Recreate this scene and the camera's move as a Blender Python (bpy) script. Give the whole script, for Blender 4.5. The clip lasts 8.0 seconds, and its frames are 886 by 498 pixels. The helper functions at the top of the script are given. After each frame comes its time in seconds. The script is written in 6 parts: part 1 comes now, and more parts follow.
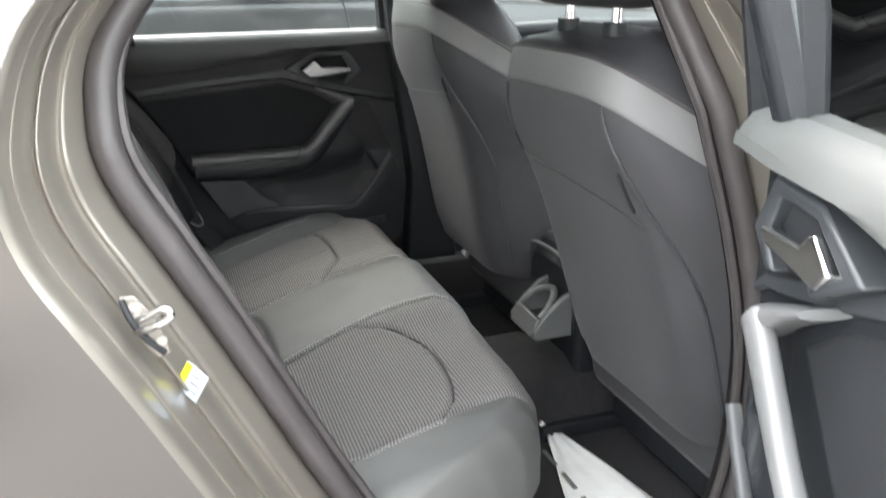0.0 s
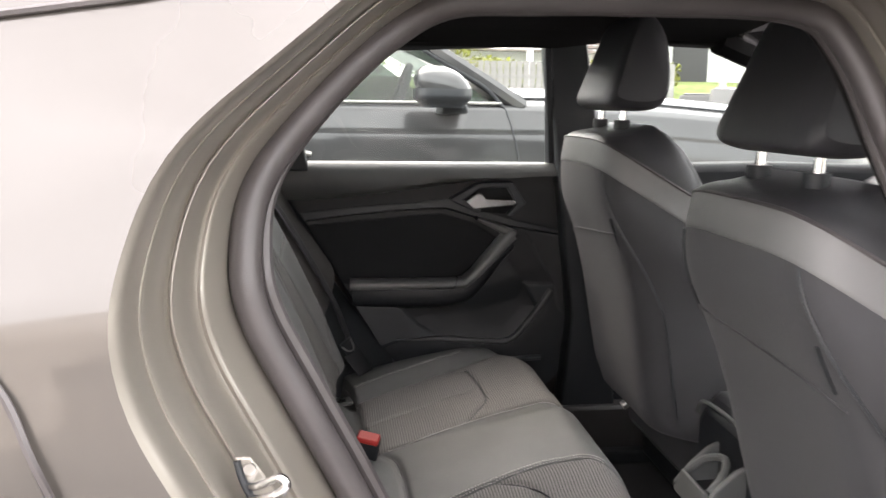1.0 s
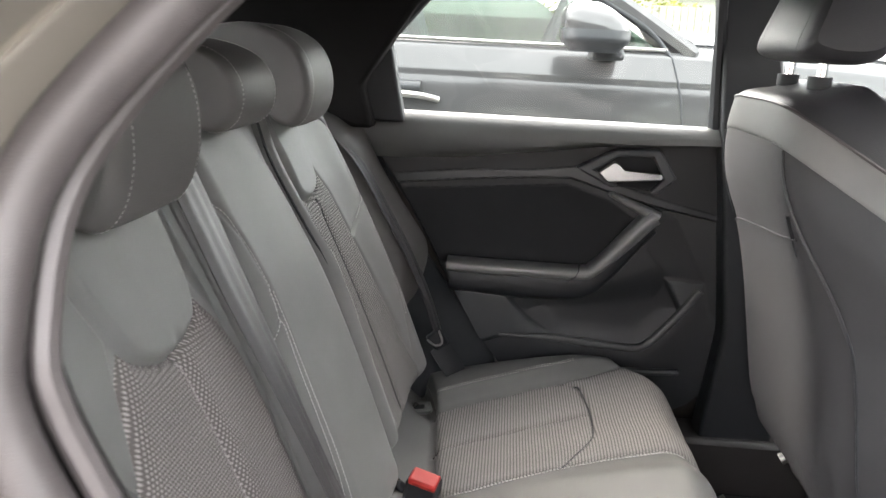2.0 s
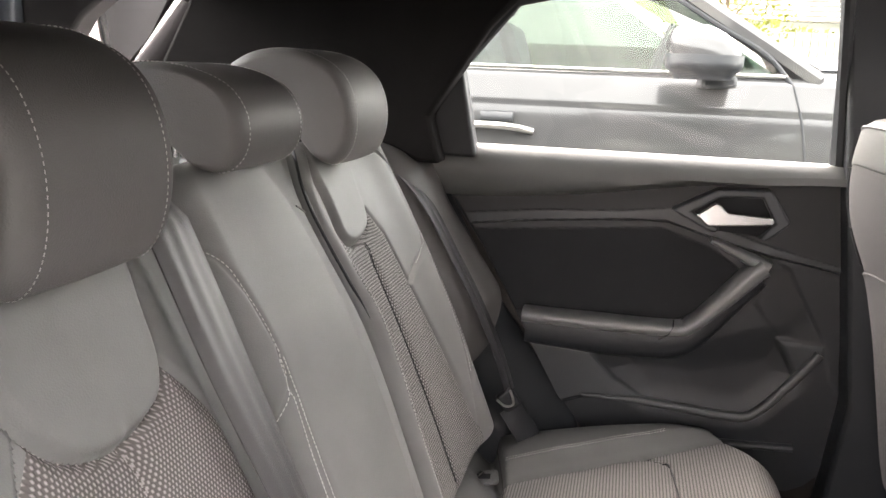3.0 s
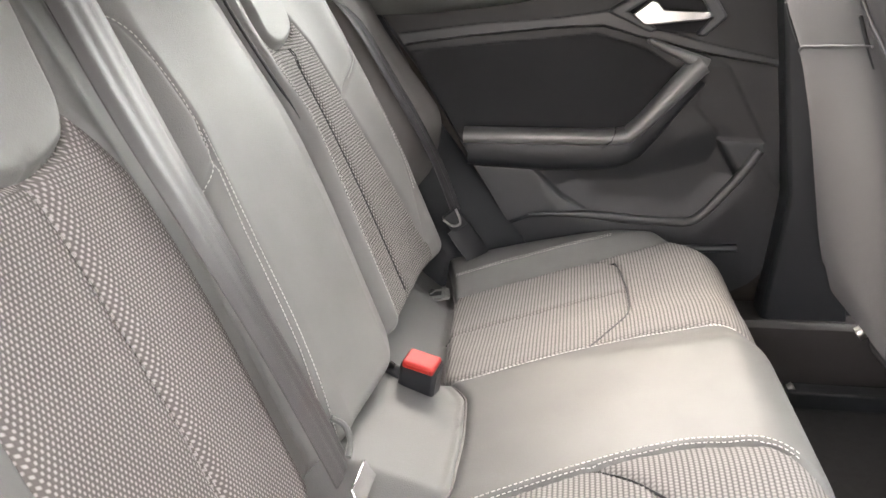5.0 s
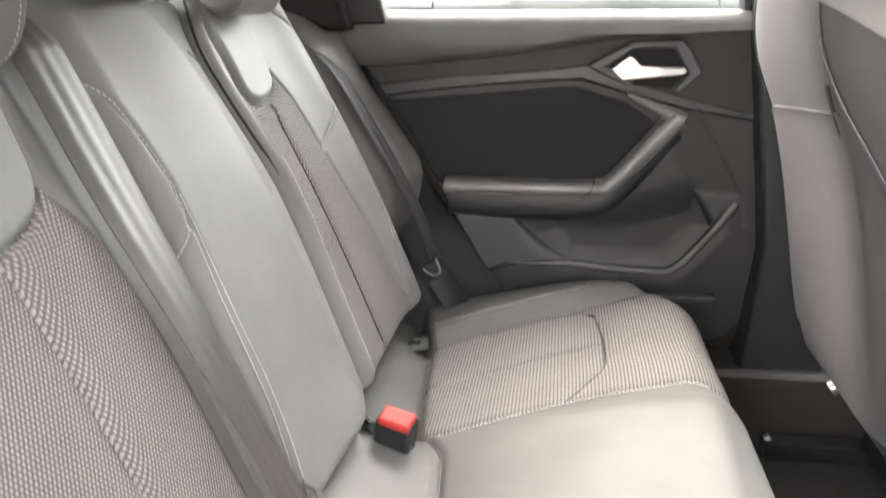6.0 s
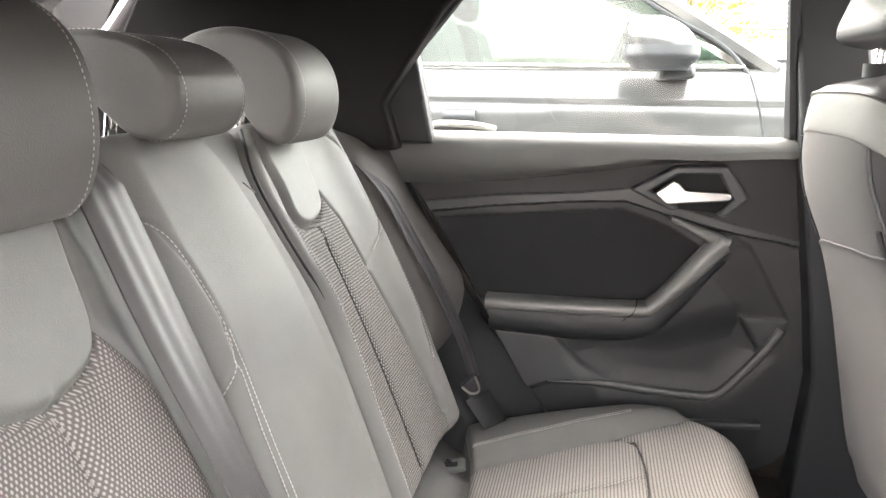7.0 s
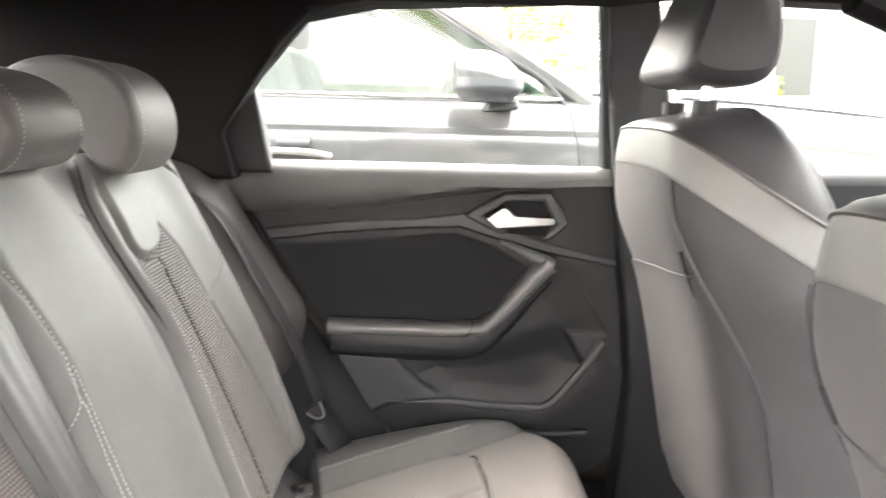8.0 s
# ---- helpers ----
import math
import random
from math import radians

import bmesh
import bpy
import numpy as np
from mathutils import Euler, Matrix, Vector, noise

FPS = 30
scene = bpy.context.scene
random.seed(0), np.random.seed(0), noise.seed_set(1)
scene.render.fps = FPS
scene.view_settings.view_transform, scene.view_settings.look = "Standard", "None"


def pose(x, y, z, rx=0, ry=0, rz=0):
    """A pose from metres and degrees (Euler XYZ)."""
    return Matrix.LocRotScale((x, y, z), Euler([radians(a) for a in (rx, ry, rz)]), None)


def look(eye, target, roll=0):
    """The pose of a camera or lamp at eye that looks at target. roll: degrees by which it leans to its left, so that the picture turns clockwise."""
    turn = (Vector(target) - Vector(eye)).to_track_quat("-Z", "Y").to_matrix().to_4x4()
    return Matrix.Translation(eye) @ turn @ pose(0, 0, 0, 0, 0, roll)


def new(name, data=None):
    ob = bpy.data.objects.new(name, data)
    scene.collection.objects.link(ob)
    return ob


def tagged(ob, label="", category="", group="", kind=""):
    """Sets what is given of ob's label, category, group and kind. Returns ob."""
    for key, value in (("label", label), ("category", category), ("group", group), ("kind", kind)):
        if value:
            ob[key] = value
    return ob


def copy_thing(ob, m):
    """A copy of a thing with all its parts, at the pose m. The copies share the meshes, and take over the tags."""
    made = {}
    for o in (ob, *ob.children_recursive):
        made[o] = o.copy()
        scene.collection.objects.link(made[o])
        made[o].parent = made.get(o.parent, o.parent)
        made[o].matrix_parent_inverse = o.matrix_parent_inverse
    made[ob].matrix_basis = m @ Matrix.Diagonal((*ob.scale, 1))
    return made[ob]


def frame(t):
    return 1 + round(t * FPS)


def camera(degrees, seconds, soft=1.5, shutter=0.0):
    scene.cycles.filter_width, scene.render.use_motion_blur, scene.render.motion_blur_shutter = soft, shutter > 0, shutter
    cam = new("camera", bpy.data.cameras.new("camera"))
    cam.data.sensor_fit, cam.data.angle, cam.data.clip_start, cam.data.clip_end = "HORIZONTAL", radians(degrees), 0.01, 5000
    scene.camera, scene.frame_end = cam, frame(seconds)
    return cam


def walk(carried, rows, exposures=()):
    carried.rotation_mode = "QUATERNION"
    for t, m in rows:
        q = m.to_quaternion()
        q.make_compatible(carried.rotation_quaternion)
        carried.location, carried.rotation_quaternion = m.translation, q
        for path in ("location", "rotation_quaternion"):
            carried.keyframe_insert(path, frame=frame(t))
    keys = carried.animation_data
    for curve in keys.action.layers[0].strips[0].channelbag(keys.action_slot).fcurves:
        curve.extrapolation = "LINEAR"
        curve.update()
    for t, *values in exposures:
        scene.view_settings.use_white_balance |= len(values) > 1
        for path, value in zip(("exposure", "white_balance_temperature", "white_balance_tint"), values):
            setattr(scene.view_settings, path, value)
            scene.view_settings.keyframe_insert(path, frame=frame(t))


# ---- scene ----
cam = camera(56.5, 8.0, shutter=0.25)
PATH = [
    (0, (0.286, -1.419, 1.115), (0.889, 0.381, 0.487), -0.8),
    (0.5, (0.302, -1.396, 1.127), (0.781, 0.512, 0.762), -1.0),
    (1, (0.31, -1.323, 1.124), (0.562, 0.632, 0.785), 0.8),
    (1.5, (0.355, -1.114, 1.133), (0.391, 0.837, 0.695), 3.0),
    (2, (0.44, -0.943, 1.119), (0.305, 0.994, 0.64), 3.1),
    (2.2, (0.481, -0.89, 1.126), (0.259, 1.043, 0.665), 2.5),
    (3.3, (0.506, -0.766, 1.099), (0.054, 1.137, 0.681), 1.8),
    (3.5, (0.516, -0.771, 1.069), (0.054, 1.129, 0.651), 0.9),
    (4, (0.507, -0.764, 1.028), (0.098, 1.123, 0.507), -0.6),
    (4.5, (0.519, -0.775, 0.988), (0.162, 1.094, 0.373), -1.3),
    (4.7, (0.519, -0.777, 0.978), (0.192, 1.087, 0.331), -1.2),
    (5.8, (0.547, -0.786, 0.984), (0.279, 1.087, 0.335), -0.8),
    (6, (0.538, -0.776, 1.013), (0.268, 1.118, 0.431), -0.3),
    (6.5, (0.528, -0.763, 1.056), (0.224, 1.168, 0.632), 0.4),
    (7, (0.522, -0.765, 1.064), (0.164, 1.166, 0.684), 0.8),
    (7.5, (0.53, -0.776, 1.061), (0.22, 1.165, 0.691), 0.9),
    (8, (0.513, -0.807, 1.073), (0.554, 1.168, 0.76), 1.5),
]
walk(cam, [(t, look(eye, target, roll)) for t, eye, target, roll in PATH],
     [(0.0, 3.3, 6450, 12), (0.25, 3.19, 6500, 14), (0.5, 3.08, 6900, 20), (1.05, 3.02, 6850, 19), (1.5, 3.17, 6500, 14), (2.2, 4.0, 6900, 19), (3.3, 4.19, 7150, 22), (4.5, 4.5, 7100, 21),
      (6.0, 4.76, 7050, 18), (8.0, 4.80, 7100, 19)])


# ---- world and light ----
world = bpy.data.worlds.new("overcast_sky")
scene.world = world
world.use_nodes = True
wn = world.node_tree.nodes
sky = wn.new("ShaderNodeTexSky")
sky.sky_type, sky.sun_disc = "NISHITA", False
sky.sun_elevation, sky.sun_rotation = radians(48), radians(338)
sky.dust_density, sky.ozone_density, sky.air_density = 4.0, 0.6, 1.2
soft_white = wn.new("ShaderNodeMixRGB")
soft_white.inputs[0].default_value = 0.7
soft_white.inputs[2].default_value = (8.5, 8.6, 8.4, 1)
world.node_tree.links.new(sky.outputs[0], soft_white.inputs[1])
wn["Background"].inputs[1].default_value = 0.15
# broken cloud over the whole sky
sky_way = wn.new("ShaderNodeTexCoord")
cloud = wn.new("ShaderNodeTexNoise")
cloud.inputs["Scale"].default_value, cloud.inputs["Detail"].default_value, cloud.inputs["Roughness"].default_value = 2.6, 6, 0.55
world.node_tree.links.new(sky_way.outputs["Generated"], cloud.inputs["Vector"])
cloud_range = wn.new("ShaderNodeMapRange")
cloud_range.inputs["From Min"].default_value, cloud_range.inputs["From Max"].default_value = 0.3, 0.7
cloud_range.inputs["To Min"].default_value, cloud_range.inputs["To Max"].default_value = 0.66, 1.34
world.node_tree.links.new(cloud.outputs["Fac"], cloud_range.inputs["Value"])
clouded = wn.new("ShaderNodeVectorMath")
clouded.operation = "SCALE"
world.node_tree.links.new(soft_white.outputs[0], clouded.inputs[0])
world.node_tree.links.new(cloud_range.outputs["Result"], clouded.inputs["Scale"])
world.node_tree.links.new(clouded.outputs["Vector"], wn["Background"].inputs[0])
sun_data = bpy.data.lights.new("sun", "SUN")
sun_data.energy, sun_data.angle, sun_data.color = 0.55, radians(60), (1, 0.97, 0.93)
sun = new("sun", sun_data)
sun.matrix_world = look((-10, 25, 30), (0, 0, 0))


# ---- materials ----
def shader(name, color, rough=0.5, metal=0.0, vary=0.12, scale=30.0, bump=0.0, bump_scale=400.0, coat=0.0, sheen=0.0, spec=0.5):
    """A surface with stains at one scale and grain at another."""
    mat = bpy.data.materials.new(name)
    mat.use_nodes = True
    nodes, links = mat.node_tree.nodes, mat.node_tree.links
    bsdf = nodes["Principled BSDF"]
    bsdf.inputs["Roughness"].default_value = rough
    bsdf.inputs["Metallic"].default_value = metal
    bsdf.inputs["Coat Weight"].default_value = coat
    bsdf.inputs["Coat Roughness"].default_value = 0.04
    bsdf.inputs["Sheen Weight"].default_value = sheen
    bsdf.inputs["Specular IOR Level"].default_value = spec
    coord = nodes.new("ShaderNodeTexCoord")
    big = nodes.new("ShaderNodeTexNoise")
    big.inputs["Scale"].default_value, big.inputs["Detail"].default_value = scale, 5
    links.new(coord.outputs["Object"], big.inputs["Vector"])
    ramp = nodes.new("ShaderNodeValToRGB")
    ramp.color_ramp.elements[0].position, ramp.color_ramp.elements[1].position = 0.3, 0.7
    ramp.color_ramp.elements[0].color = (*[c * (1 - vary) for c in color], 1)
    ramp.color_ramp.elements[1].color = (*[min(1, c * (1 + vary)) for c in color], 1)
    links.new(big.outputs["Fac"], ramp.inputs["Fac"])
    links.new(ramp.outputs["Color"], bsdf.inputs["Base Color"])
    rmap = nodes.new("ShaderNodeMapRange")
    rmap.inputs["To Min"].default_value, rmap.inputs["To Max"].default_value = max(0.02, rough - 0.06), min(1, rough + 0.06)
    links.new(big.outputs["Fac"], rmap.inputs["Value"])
    links.new(rmap.outputs["Result"], bsdf.inputs["Roughness"])
    if bump:
        fine = nodes.new("ShaderNodeTexVoronoi")
        fine.inputs["Scale"].default_value = bump_scale
        links.new(coord.outputs["Object"], fine.inputs["Vector"])
        b = nodes.new("ShaderNodeBump")
        b.inputs["Strength"].default_value, b.inputs["Distance"].default_value = bump, 0.001
        links.new(fine.outputs["Distance"], b.inputs["Height"])
        links.new(b.outputs["Normal"], bsdf.inputs["Normal"])
    return mat


def weave(name, leather, dark, light, across, along, period_a, period_b, ribs=0.0):
    """Leather seat cover with a woven panel where the mesh's "weave" attribute is above zero:
    staggered pale thread dots on a dark ground, or ribs with a slight break."""
    mat = shader(name, leather, 0.5, vary=0.10, scale=9, spec=0.33)
    nodes, links = mat.node_tree.nodes, mat.node_tree.links
    bsdf = nodes["Principled BSDF"]
    plain = bsdf.inputs["Base Color"].links[0].from_socket
    coord = nodes.new("ShaderNodeTexCoord")
    sep = nodes.new("ShaderNodeSeparateXYZ")
    links.new(coord.outputs["Object"], sep.inputs[0])

    def math_node(op, a, b=None, c=None):
        n = nodes.new("ShaderNodeMath")
        n.operation = op
        for i, v in enumerate((a, b, c)):
            if v is None:
                continue
            if isinstance(v, (int, float)):
                n.inputs[i].default_value = v
            else:
                links.new(v, n.inputs[i])
        return n.outputs[0]

    wob = nodes.new("ShaderNodeTexNoise")
    wob.inputs["Scale"].default_value = 60
    links.new(coord.outputs["Object"], wob.inputs["Vector"])
    jitter = math_node("MULTIPLY", math_node("SUBTRACT", wob.outputs["Fac"], 0.5), 2.2)
    a = math_node("ADD", math_node("MULTIPLY", sep.outputs[across], 2 * math.pi / period_a), jitter)
    row = math_node("MULTIPLY", sep.outputs[along], math.pi / period_b)
    shift = math_node("MULTIPLY", math_node("SIGN", math_node("SINE", row)), math.pi / 2)
    wave = math_node("SINE", math_node("ADD", a, shift))
    flat = math_node("MULTIPLY_ADD", wave, 1.0 - ribs, ribs)
    dots = math_node("MULTIPLY", flat, math_node("ABSOLUTE", math_node("SINE", row)))
    ramp = nodes.new("ShaderNodeValToRGB")
    ramp.color_ramp.elements[0].position, ramp.color_ramp.elements[1].position = 0.1, 0.8
    ramp.color_ramp.elements[0].color, ramp.color_ramp.elements[1].color = (*dark, 1), (*light, 1)
    links.new(dots, ramp.inputs["Fac"])
    attr = nodes.new("ShaderNodeAttribute")
    attr.attribute_name = "weave"
    mask = math_node("GREATER_THAN", attr.outputs["Fac"], 0.0)
    mix = nodes.new("ShaderNodeMixRGB")
    links.new(mask, mix.inputs[0])
    links.new(plain, mix.inputs[1])
    links.new(ramp.outputs["Color"], mix.inputs[2])
    links.new(mix.outputs[0], bsdf.inputs["Base Color"])
    links.new(math_node("MULTIPLY_ADD", mask, 0.32, 0.50), bsdf.inputs["Roughness"])
    grain = nodes.new("ShaderNodeTexVoronoi")
    grain.inputs["Scale"].default_value = 700
    links.new(coord.outputs["Object"], grain.inputs["Vector"])
    hide = math_node("MULTIPLY", math_node("MULTIPLY", grain.outputs["Distance"], 0.25), math_node("SUBTRACT", 1.0, mask))
    relief = math_node("MULTIPLY_ADD", dots, math_node("MULTIPLY", mask, 0.8), hide)
    bump = nodes.new("ShaderNodeBump")
    bump.inputs["Strength"].default_value, bump.inputs["Distance"].default_value = 0.6, 0.001
    links.new(relief, bump.inputs["Height"])
    links.new(bump.outputs["Normal"], bsdf.inputs["Normal"])
    return mat


def glass(name, tint=(1, 1, 1), rough=0.0):
    """Thin pane: mostly clear, with a Fresnel gloss."""
    mat = bpy.data.materials.new(name)
    mat.use_nodes = True
    nodes, links = mat.node_tree.nodes, mat.node_tree.links
    nodes.remove(nodes["Principled BSDF"])
    clear = nodes.new("ShaderNodeBsdfTransparent")
    clear.inputs[0].default_value = (*tint, 1)
    shine = nodes.new("ShaderNodeBsdfGlossy")
    shine.inputs["Roughness"].default_value = rough
    fresnel = nodes.new("ShaderNodeFresnel")
    fresnel.inputs[0].default_value = 1.45
    mix = nodes.new("ShaderNodeMixShader")
    links.new(fresnel.outputs[0], mix.inputs[0])
    links.new(clear.outputs[0], mix.inputs[1])
    links.new(shine.outputs[0], mix.inputs[2])
    links.new(mix.outputs[0], nodes["Material Output"].inputs[0])
    return mat


LEATHER = shader("seat_leather", (0.186, 0.187, 0.182), 0.42, vary=0.10, scale=9, bump=0.25, bump_scale=700)
LEATHER_DARK = shader("seat_leather_dark", (0.034, 0.034, 0.037), 0.45, vary=0.10, scale=9, bump=0.25, bump_scale=700)
SEAT_CLOTH = shader("front_seat_cloth", (0.044, 0.044, 0.047), 0.75, vary=0.12, scale=14, bump=0.4, bump_scale=1200, sheen=0.1)
BAND = shader("front_seat_band", (0.165, 0.165, 0.163), 0.5, vary=0.08, scale=12, bump=0.2, bump_scale=900)
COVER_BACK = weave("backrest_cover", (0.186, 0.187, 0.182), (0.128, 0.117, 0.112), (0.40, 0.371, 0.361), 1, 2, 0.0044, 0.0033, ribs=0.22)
# Same cloth as COVER_BACK; its darker ground paints shade between the ribs.
COVER_FAR = weave("rib_shaded_backrest_cover", (0.186, 0.187, 0.182), (0.062, 0.059, 0.056), (0.37, 0.355, 0.343), 1, 2, 0.0044, 0.0038, ribs=0.45)
# Backrest leather and weave darkened for the cushion, painting in missing shade.
COVER_SEAT_SHADED = weave("shaded_cushion_cover", (0.114, 0.115, 0.112), (0.084, 0.081, 0.078), (0.25, 0.240, 0.230), 1, 0, 0.0036, 0.0048, ribs=0.72)
LEATHER_REST = shader("headrest_leather", (0.120, 0.116, 0.113), 0.5, vary=0.10, scale=9, bump=0.25, bump_scale=700)
THREAD = shader("stitching_thread", (0.52, 0.51, 0.49), 0.7, vary=0.1, scale=200)
THREAD_DIM = shader("heavy_thread", (0.36, 0.335, 0.33), 0.7, vary=0.1, scale=200)
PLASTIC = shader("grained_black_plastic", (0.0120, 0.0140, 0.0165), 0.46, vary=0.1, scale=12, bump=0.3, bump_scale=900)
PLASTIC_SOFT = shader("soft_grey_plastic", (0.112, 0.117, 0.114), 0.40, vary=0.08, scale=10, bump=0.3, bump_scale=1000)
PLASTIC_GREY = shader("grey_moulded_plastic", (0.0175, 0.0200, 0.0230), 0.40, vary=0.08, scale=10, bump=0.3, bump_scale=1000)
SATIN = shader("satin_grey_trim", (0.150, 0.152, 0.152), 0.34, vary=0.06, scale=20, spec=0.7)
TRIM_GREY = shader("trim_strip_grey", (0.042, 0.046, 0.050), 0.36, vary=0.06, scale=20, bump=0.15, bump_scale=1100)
# Paler than the card: light caught on the lip's bevel, put into colour.
LIP_LIT = shader("pocket_lip_lit", (0.078, 0.081, 0.083), 0.42, vary=0.06, scale=20, bump=0.1, bump_scale=1100)
SILL = shader("brown_grey_sill", (0.036, 0.033, 0.032), 0.5, vary=0.12, scale=10, bump=0.3, bump_scale=900)
INSET = shader("black_door_cloth", (0.0165, 0.0180, 0.0205), 0.8, vary=0.12, scale=20, bump=0.3, bump_scale=1300, spec=0.4)
CHROME = shader("satin_chrome", (0.80, 0.80, 0.80), 0.22, metal=1.0, vary=0.04, scale=40)
BRIGHT = shader("polished_chrome", (0.85, 0.85, 0.85), 0.08, metal=1.0, vary=0.03, scale=40)
WEBBING = shader("belt_webbing", (0.052, 0.049, 0.050), 0.42, vary=0.05, scale=900, bump=0.2, bump_scale=1500, spec=1.0)
WEBBING_DARK = shader("dark_belt_webbing", (0.045, 0.045, 0.048), 0.4, vary=0.2, scale=40, bump=0.3, bump_scale=1500)
STEEL_DARK = shader("worn_jamb_metal", (0.42, 0.41, 0.39), 0.35, metal=1.0, vary=0.15, scale=60)
RED = shader("red_plastic", (0.40, 0.028, 0.024), 0.5, vary=0.05, scale=60, spec=0.25)
RUBBER = shader("black_rubber", (0.056, 0.050, 0.050), 0.42, vary=0.12, scale=25, bump=0.15, bump_scale=900)
CARPET = shader("black_carpet", (0.020, 0.020, 0.021), 0.95, vary=0.25, scale=80, bump=0.8, bump_scale=900)
LINING = shader("black_headlining", (0.0105, 0.0098, 0.0098), 0.95, vary=0.1, scale=30, bump=0.3, bump_scale=1500, spec=0.12)
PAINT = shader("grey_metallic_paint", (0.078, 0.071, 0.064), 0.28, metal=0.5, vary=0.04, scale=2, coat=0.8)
# Body paint with a lighter base, making up for light the jamb lacks.
JAMB_LIT = shader("lightened_body_paint", (0.225, 0.207, 0.180), 0.33, metal=0.45, vary=0.03, scale=5, coat=0.5)
GLASS = glass("clear_glass", (0.90, 0.97, 0.94))
TINTED = glass("tinted_glass", (0.82, 0.88, 0.85))
PAPER = shader("white_paper", (0.78, 0.79, 0.78), 0.8, vary=0.04, scale=20)
YELLOW = shader("yellow_print", (0.80, 0.78, 0.03), 0.6, vary=0.04, scale=50)
BLUE_GREY = shader("pale_blue_print", (0.55, 0.62, 0.72), 0.6, vary=0.06, scale=80)


# ---- mesh helpers ----
def part(name, bm, material, parent=None, label="", smooth=True, bevel=0.0, segments=2):
    mesh = bpy.data.meshes.new(name)
    bm.normal_update()
    bm.to_mesh(mesh)
    bm.free()
    for m in (material if isinstance(material, (list, tuple)) else [material]):
        mesh.materials.append(m)
    if smooth:
        mesh.polygons.foreach_set("use_smooth", [True] * len(mesh.polygons))
        mesh.set_sharp_from_angle(angle=radians(40))
    ob = new(name, mesh)
    if bevel:
        mod = ob.modifiers.new("bevel", "BEVEL")
        mod.width, mod.segments, mod.limit_method, mod.angle_limit = bevel, segments, "ANGLE", radians(35)
        mod.harden_normals = False
    if parent is not None:
        ob.parent = parent
    return tagged(ob, label=label)


def thing(name, label, category, group="", kind=""):
    return tagged(new(name), label=label, category=category, group=group, kind=kind)


def prism(points, lo, hi, axis="y", inset=0.0):
    """A plate with the outline points, from lo to hi along the axis; inset draws the lo face in."""
    bm = bmesh.new()
    cx = sum(p[0] for p in points) / len(points)
    cz = sum(p[1] for p in points) / len(points)

    def at(p, d):
        return {"y": (p[0], d, p[1]), "x": (d, p[0], p[1]), "z": (p[0], p[1], d)}[axis]

    k = 1 - inset
    a = [bm.verts.new(at((cx + (p[0] - cx) * k, cz + (p[1] - cz) * k), lo)) for p in points]
    b = [bm.verts.new(at(p, hi)) for p in points]
    bm.faces.new(a)
    bm.faces.new(b[::-1])
    for i in range(len(points)):
        j = (i + 1) % len(points)
        bm.faces.new((a[j], a[i], b[i], b[j]))
    bmesh.ops.recalc_face_normals(bm, faces=bm.faces[:])
    return bm


def loft(rings, closed=True, caps=True, bm=None, loop=False):
    """A skin over rings of equally many places."""
    fresh = bm is None
    bm = bmesh.new() if fresh else bm
    made = [[bm.verts.new(p) for p in ring] for ring in rings]
    n = len(made[0])
    pairs = list(zip(made, made[1:])) + ([(made[-1], made[0])] if loop else [])
    for a, b in pairs:
        for i in range(n if closed else n - 1):
            j = (i + 1) % n
            bm.faces.new((a[i], a[j], b[j], b[i]))
    if closed and caps and not loop:
        bm.faces.new(made[0][::-1])
        bm.faces.new(made[-1])
    if fresh:
        bmesh.ops.recalc_face_normals(bm, faces=bm.faces[:])
    return bm


def smooth_path(points, n=8, closed=False):
    """A Catmull-Rom line through the points."""
    pts = [Vector(p) for p in points]
    out, m = [], len(pts)
    for i in range(m if closed else m - 1):
        if closed:
            p0, p1, p2, p3 = (pts[(i + k) % m] for k in (-1, 0, 1, 2))
        else:
            p0, p1, p2, p3 = pts[max(i - 1, 0)], pts[i], pts[i + 1], pts[min(i + 2, m - 1)]
        for k in range(n):
            t = k / n
            out.append(0.5 * (2 * p1 + (p2 - p0) * t + (2 * p0 - 5 * p1 + 4 * p2 - p3) * t * t + (3 * p1 - p0 - 3 * p2 + p3) * t ** 3))
    if not closed:
        out.append(pts[-1])
    return out


def tube(path, radius, sides=10, closed=False, bm=None, flat=1.0, up=(0.13, 0.31, 0.94)):
    """A round bar along a path; flat squashes it."""
    rings = []
    m = len(path)
    up = Vector(up).normalized()
    for i, p in enumerate(path):
        a = path[(i - 1) % m] if closed or i else path[i]
        b = path[(i + 1) % m] if closed or i < m - 1 else path[i]
        d = (b - a).normalized()
        side = d.cross(up)
        side = side.normalized() if side.length > 1e-5 else Vector((1, 0, 0))
        top = side.cross(d).normalized()
        r = radius(i / max(1, m - 1)) if callable(radius) else radius
        rings.append([p + (side * math.cos(t) + top * math.sin(t) * flat) * r for t in (2 * math.pi * k / sides for k in range(sides))])
    return loft(rings, bm=bm, loop=closed)


def box(lo, hi, bm=None):
    bm = bmesh.new() if bm is None else bm
    v = [bm.verts.new((x, y, z)) for z in (lo[2], hi[2]) for y in (lo[1], hi[1]) for x in (lo[0], hi[0])]
    for f in ((0, 2, 3, 1), (4, 5, 7, 6), (0, 1, 5, 4), (1, 3, 7, 5), (3, 2, 6, 7), (2, 0, 4, 6)):
        bm.faces.new([v[i] for i in f])
    return bm


